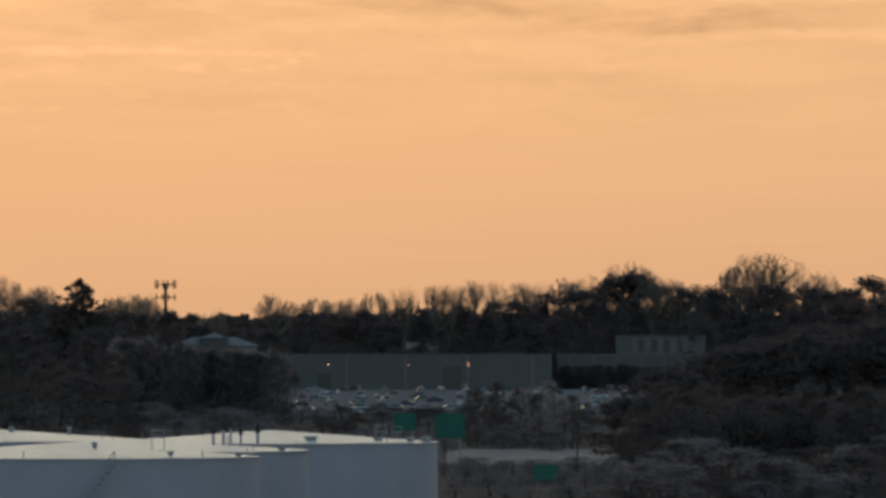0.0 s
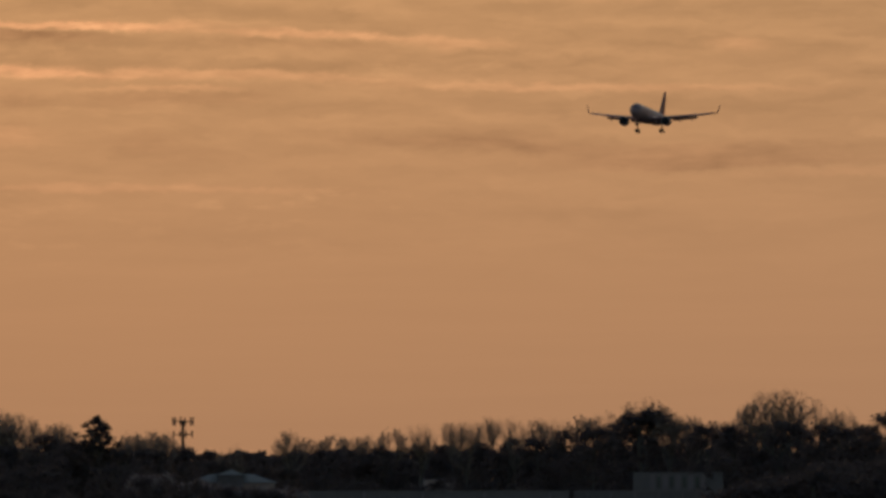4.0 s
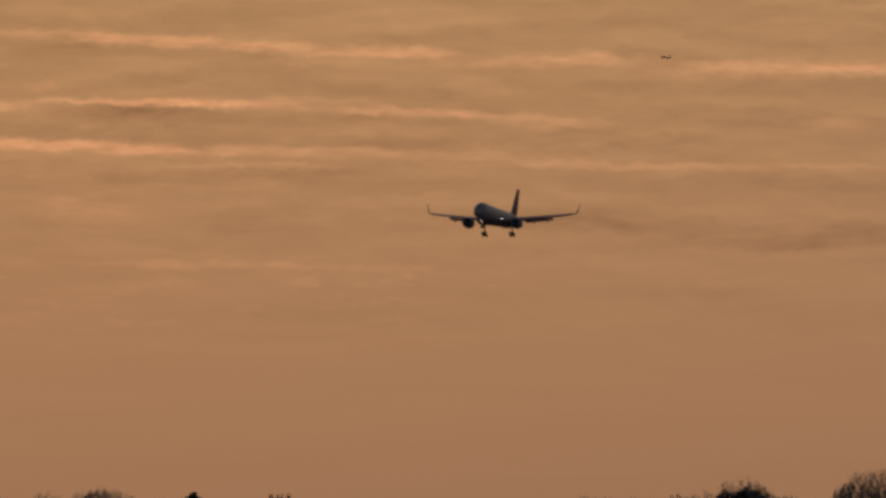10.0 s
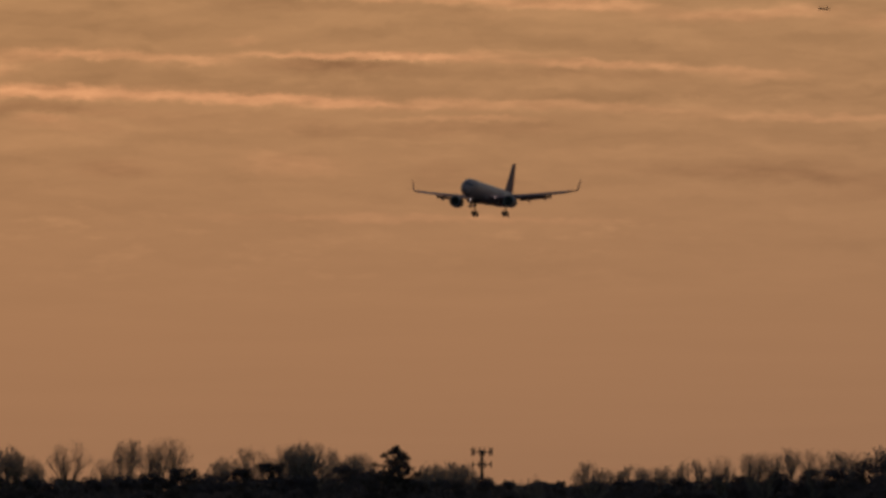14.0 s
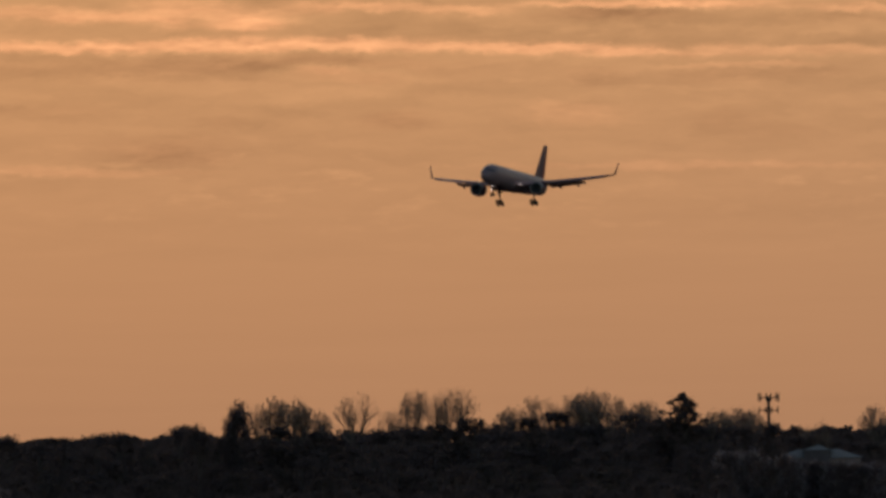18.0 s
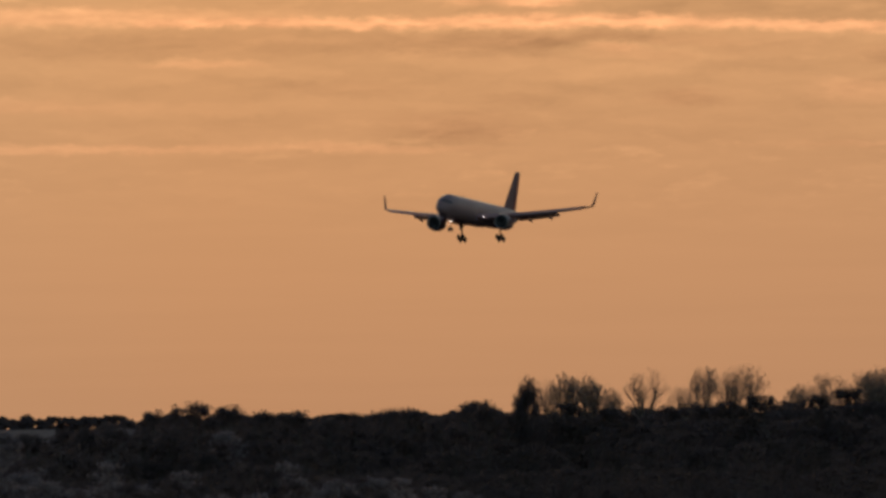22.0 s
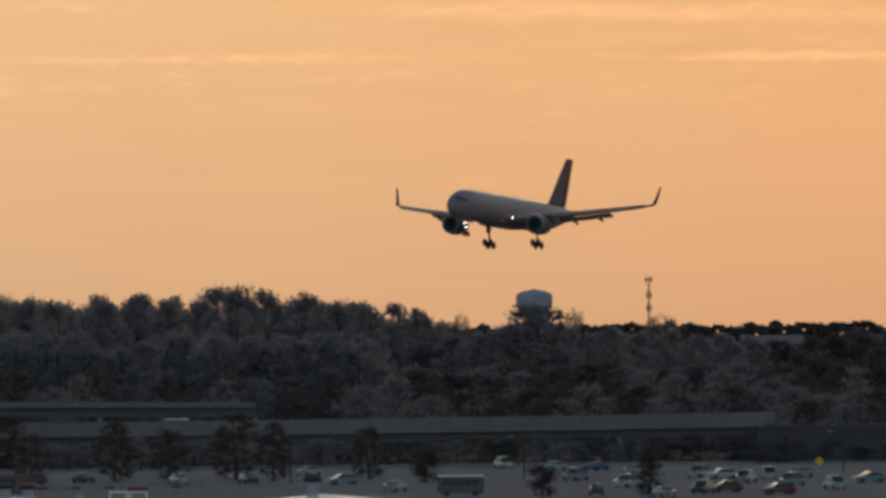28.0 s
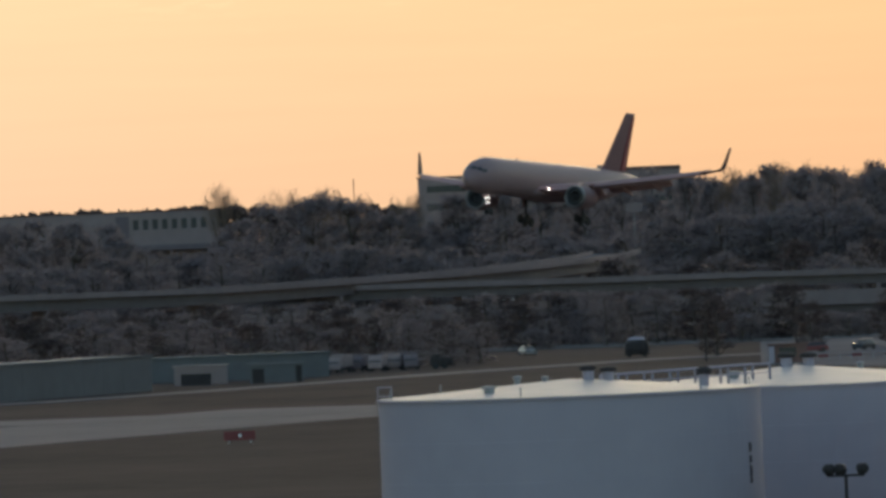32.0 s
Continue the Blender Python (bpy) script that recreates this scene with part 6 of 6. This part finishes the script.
rnd = random.Random(404)
for row, (d, n) in enumerate(((2235, 12), (2330, 14), (2440, 16), (2560, 18), (2690, 18), (2830, 20), (2960, 20))):
    for i in range(n):
        b = -1.62 + 2.75 * (i + rnd.uniform(0.1, 0.9)) / n
        if rnd.random() < 0.85:
            car(polar(b, d + rnd.uniform(-8, 8), 0.09), rnd.choice((0, math.pi, 1.57, 1.2)) + rnd.uniform(-0.15, 0.15), rnd.choice((0, 0, 1, 1, 2, 3, 4, 5, 6)), rnd.random() < 0.35, "cars in the far lot")
for b, d, w in ((-9.80, 1314, 6), (-9.64, 1442, 2), (-9.17, 1525, 0), (-8.875, 1493, 0), (-8.63, 1488, 3), (-8.45, 1332, 1), (-8.63, 1269, 2), (-8.41, 1444, 0), (-8.24, 1247, 5), (-8.277, 1441, 1), (-8.03, 1412, 0), (-7.90, 1394, 1), (-7.764, 1362, 5), (-7.88, 1283, 4), (-7.63, 1389, 0), (-8.01, 1273, 2), (-7.575, 1261, 4), (-7.557, 1150, 5), (-7.5, 1330, 6), (-13.55, 1492, 6), (-10.1, 1380, 6), (-11.05, 1400, 0), (-10.3, 1470, 0)):
    car(polar(b, d, 0.08), rnd.choice((1.3, 1.75, 1.05, 2.1, 0.5)), w, rnd.random() < 0.35, "cars in the near lot")
for b, d, w in ((-7.45, 1405, 6), (-7.25, 1300, 0), (-7.05, 1350, 6), (-6.8, 1330, 0), (-8.75, 1395, 6), (-11.6, 1420, 2), (-11.9, 1412, 4), (-10.65, 1395, 2)):
    car(polar(b, d, 0.08), rnd.choice((1.3, 1.75, 1.05, 2.1, 0.5)), w, rnd.random() < 0.35, "cars in the near lot")


def box_truck(p, turn, L, h, mat, label, category="truck", group=""):
    ob = thing("truck", Matrix.Translation(p) @ Matrix.Rotation(turn, 4, "Z"), label, category, group)
    part("cargo_box", boxes((-L / 2 + 1.5, L / 2, -1.1, 1.1, 0.75, h), bevel=0.06), mat, ob, "box body")
    cab = part("cab", loft([[Vector((x, -1.0, 0.5)), Vector((x, 1.0, 0.5)), Vector((x, 0.95, z)), Vector((x, -0.95, z))] for x, z in ((-L / 2, 1.3), (-L / 2 + 0.35, 2.0), (-L / 2 + 0.9, 2.1), (-L / 2 + 1.45, 2.1))]), mat, ob, "cab")
    part("windscreen", loft([[Vector((-L / 2 + 0.02, -0.85, 1.35)), Vector((-L / 2 + 0.02, 0.85, 1.35)), Vector((-L / 2 + 0.32, 0.8, 1.92)), Vector((-L / 2 + 0.32, -0.8, 1.92))], [Vector((-L / 2 + 0.12, -0.85, 1.32)), Vector((-L / 2 + 0.12, 0.85, 1.32)), Vector((-L / 2 + 0.40, 0.8, 1.9)), Vector((-L / 2 + 0.40, -0.8, 1.9))]]), M_WINDOW, cab)
    part("chassis", boxes((-L / 2 + 0.3, L / 2 - 0.1, -0.8, 0.8, 0.42, 0.72)), M_DARKMETAL, ob)
    for x in (-L / 2 + 0.8, L / 2 - 1.1):
        for y in (-0.95, 0.95):
            part("tyre", TYRE, None, ob, at=Matrix.Translation((x, y, 0.42)) @ Matrix.Diagonal((1.27, 1.27, 1.27, 1)))
    return ob


for i, (b, d, L, h) in enumerate(((-14.64, 1398, 4.5, 2.6), (-14.53, 1402, 4.0, 2.4), (-14.42, 1398, 4.2, 2.3), (-14.32, 1402, 3.8, 2.4), (-14.23, 1400, 4.0, 2.5))):
    box_truck(polar(b, d, 0.05), 1.4 + 0.12 * i, L, h, (M_FACADE, M_WALL, M_WALL2)[i % 3], "pale service truck parked beside the perimeter road", "truck", "service trucks")
box_truck(polar(-14.05, 1400, 0.05), 0.2, 3.2, 1.6, M_DARKMETAL, "small dark service cart beside the perimeter road", "cart")


def radar_trailer():
    ob = thing("dish_trailer", Matrix.Translation(polar(-12.915, 1435, 0.06)) @ Matrix.Rotation(0.25, 4, "Z"), "dark rounded equipment trailer with a pale top", "trailer")
    part("body", lathe([(1.7, 0.5), (1.85, 1.2), (1.75, 2.0), (1.4, 2.5)], 16), M_DARKMETAL, ob)
    part("dome", lathe([(1.38, 2.5), (1.1, 2.75), (0.5, 2.92), (0.01, 2.97)], 16), M_TANK, ob, "pale domed top")
    part("chassis", boxes((-1.9, 1.9, -0.9, 0.9, 0.35, 0.55)), M_DARKMETAL, ob)
    for x in (-1.1, 1.1):
        for y in (-0.95, 0.95):
            part("tyre", TYRE, None, ob, at=Matrix.Translation((x, y, 0.33)))


radar_trailer()


def shuttle_bus(name, label, L=6.5, h=2.9, paint=M_WALL):
    ob = thing(name, Matrix.Identity(4), label, "bus", "moving vehicles")
    part("body", boxes((-L / 2, L / 2, -1.1, 1.1, 0.4, h - 0.15), bevel=0.15), paint, ob, "painted body")
    part("roof", boxes((-L / 2 + 0.1, L / 2 - 0.1, -1.02, 1.02, h - 0.22, h), bevel=0.06), M_ROOFWHITE, ob, "white roof")
    for s in (-1, 1):
        for i in range(5):
            x = -L / 2 + 0.7 + i * (L - 1.2) / 5
            part("window", boxes((x, x + (L - 1.2) / 5 - 0.12, s * 1.11 - 0.015, s * 1.11 + 0.015, 1.45, 2.2)), M_WINDOW, ob, "dark window")
    part("windscreen", boxes((-L / 2 - 0.02, -L / 2 + 0.02, -0.9, 0.9, 1.3, 2.3)), M_WINDOW, ob)
    for x in (-L / 2 + 1.1, L / 2 - 1.2):
        for y in (-0.95, 0.95):
            part("tyre", TYRE, None, ob, at=Matrix.Translation((x, y, 0.42)) @ Matrix.Diagonal((1.27, 1.27, 1.27, 1)))
    return ob


BUS = shuttle_bus("van", "white passenger van driving along the highway bridge", 4.3, 2.65)
SHUTTLE = shuttle_bus("shuttle_bus", "grey shuttle bus with a white roof crossing the parking lot", 6.0, 2.7, M_DULLCLAD)
VAN = car(Vector((0, 0, 0)), 0, 1, True, "moving vehicles", True)
CAR_A = car(Vector((0, 0, 0)), 0, 0, False, "moving vehicles", True)
CAR_B = car(Vector((0, 0, 0)), 0, 1, False, "moving vehicles", True)
CAR_C = car(Vector((0, 0, 0)), 0, 2, False, "moving vehicles", True)


# ---- the second, far-off aircraft ----
def build_far_jet():
    ob = thing("distant_jet", Matrix.Identity(4), "small dark jet far off in the evening sky", "airplane")
    part("fuselage", lathe([(0.01, 0), (0.25, -0.3), (0.36, -1.2), (0.36, -5.6), (0.2, -7.6), (0.05, -8.2)], 12, "y"), M_DARKMETAL, ob, smooth=True)
    for s in (1, -1):
        part("wing", loft([foil(s * 0.3, 2.6, 1.6, -0.18, 0.2), foil(s * 3.7, 4.6, 0.5, 0.15, 0.07)]), M_DARKMETAL, ob, "swept wing")
        part("engine", lathe([(0.18, -2.3), (0.24, -2.5), (0.24, -3.1), (0.14, -3.6)], 10, "y", (s * 1.2, 0, -0.42)), M_DARKMETAL, ob, smooth=True)
        part("tailplane", loft([foil(s * 0.15, 7.2, 0.8, 0.1, 0.08), foil(s * 1.4, 8.0, 0.35, 0.2, 0.04)]), M_DARKMETAL, ob)
    part("fin", loft([[Vector((p.z, p.y, z)) for p in foil(0, le, c, 0, 0.1)] for z, le, c in ((0.2, 6.6, 1.3), (1.75, 7.8, 0.6))]), M_NAVY, ob)
    return ob


FAR_JET = build_far_jet()


# ---- movement ----
def on_bridge(b, lane, z=5.9):
    """A place on the highway at that bearing, lane metres behind its near parapet."""
    d = 1655 - (b + 15.2) * 6.6 if b < -7.65 else 1605
    return polar(b, d + lane, z if b < -10 else z + 0.65 * min(1.0, (b + 10) / 2.4))


def motions():
    walk(JET, [(t, pose(x, y, z, p, r, 180 + h)) for t, x, y, z, p, r, h in [
    (0, 98.79, 3203.73, 139.23, 3.35, -0.35, -13.5), (1, 86.78, 3138.46, 135.28, 3.35, -0.35, -13.49),
    (2, 74.89, 3073.18, 131.43, 3.35, -0.35, -13.49), (3, 63.17, 3007.9, 127.96, 3.35, -0.35, -13.48),
    (4.5, 45.49, 2909.97, 123.55, 3.35, -0.34, -13.47), (6, 27.57, 2812.05, 119.03, 3.35, -0.34, -13.46),
    (7, 15.48, 2746.76, 115.55, 3.35, -0.34, -13.46), (8, 3.56, 2681.46, 112.16, 3.35, -0.34, -13.45),
    (9, -8.62, 2616.16, 108.72, 3.35, -0.34, -13.45), (10, -21.06, 2550.86, 105.55, 3.35, -0.34, -13.44),
    (11, -33.13, 2485.54, 102.57, 3.35, -0.34, -13.43), (12, -44.97, 2420.23, 99.18, 3.35, -0.34, -13.43),
    (13, -56.79, 2354.91, 95.18, 3.35, -0.33, -13.42), (14.5, -74.21, 2256.93, 89.26, 3.35, -0.33, -13.41),
    (16, -91.51, 2158.94, 83.69, 3.35, -0.33, -13.4), (17, -102.93, 2093.62, 79.83, 3.35, -0.29, -13.4),
    (18, -114.59, 2028.29, 75.75, 3.35, -0.25, -13.39), (19, -126.1, 1962.96, 71.62, 3.35, -0.21, -13.38),
    (20, -137.53, 1897.63, 67.22, 3.35, -0.17, -13.38), (21, -148.84, 1832.31, 63.13, 3.35, -0.13, -13.37),
    (22, -160.17, 1766.98, 59.7, 3.35, -0.09, -13.37), (23, -171.48, 1701.66, 56.26, 3.35, -0.05, -13.36),
    (24, -182.71, 1636.35, 52.54, 3.35, -0.19, -13.29), (25.5, -200.02, 1538.31, 47.47, 3.35, -0.39, -13.18),
    (27, -217.45, 1440.24, 42.59, 3.35, -0.59, -13.06), (28, -229.02, 1374.86, 39.55, 3.35, -0.73, -12.99),
    (29, -240.66, 1309.45, 36.67, 3.35, -0.9, -12.79), (30, -252.18, 1244.04, 33.49, 3.35, -1.08, -12.59),
    (31, -263.23, 1178.73, 29.98, 3.35, -1.25, -12.39), (32, -274.73, 1113.3, 26.43, 3.35, -1.43, -12.19),
    ]])
    # vehicles going one way along the highway, first waiting beyond the trees
    for ob, b28, lane in ((BUS, -11.06, 2.6), (VAN, -10.55, 2.6), (CAR_A, -11.55, 2.6), (CAR_B, -9.92, 2.8)):
        rows = []
        for t in (0, 22.0, 23.0, 24.0, 25.0, 26.0, 27.0, 28.0, 29.0, 30.0, 31.0, 32.0):
            s = min(max(t - 22.0, 0.0), 1.0) * 0.5 + max(0.0, t - 23.0)
            b = b28 - 0.655 * (s - 5.5)
            rows.append((t, Matrix.Translation(on_bridge(b, lane, 4.72)) @ Matrix.Rotation(-radians(b), 4, "Z")))
        walk(ob, rows)
    rows = []
    for t in (0, 22.0, 23.0, 24.0, 26.0, 27.0, 28.0, 29.0, 30.0, 32.0):
        s = min(max(t - 22.0, 0.0), 1.0) * 0.5 + max(0.0, t - 23.0)
        b = -8.75 + 0.60 * (s - 5.5)
        rows.append((t, Matrix.Translation(on_bridge(b, 9.5, 4.72)) @ Matrix.Rotation(math.pi - radians(b), 4, "Z")))
    walk(CAR_C, rows)
    rows = []
    for t, b in ((0, -11.6), (22.0, -11.6), (25.0, -10.75), (26.0, -10.35), (27.1, -9.79), (27.7, -9.52), (28.5, -9.285), (29.1, -9.13), (29.5, -8.97), (30.5, -8.75), (32.0, -8.5)):
        rows.append((t, Matrix.Translation(polar(b, 1275, 0.08)) @ Matrix.Rotation(math.pi - radians(b), 4, "Z")))
    walk(SHUTTLE, rows)
    rows = []
    for t, b in ((0, 1.26), (8.0, 0.727), (10.0, 0.592), (12.0, 0.465), (13.5, 0.372), (20.0, -0.03), (32.0, -0.77)):
        p = polar(b, 4780)
        rows.append((t, pose(p.x, p.y, 21.5 + 4780 * math.tan(radians(2.775)), 4, 0, 180 - 33)))
    walk(FAR_JET, rows)


motions()
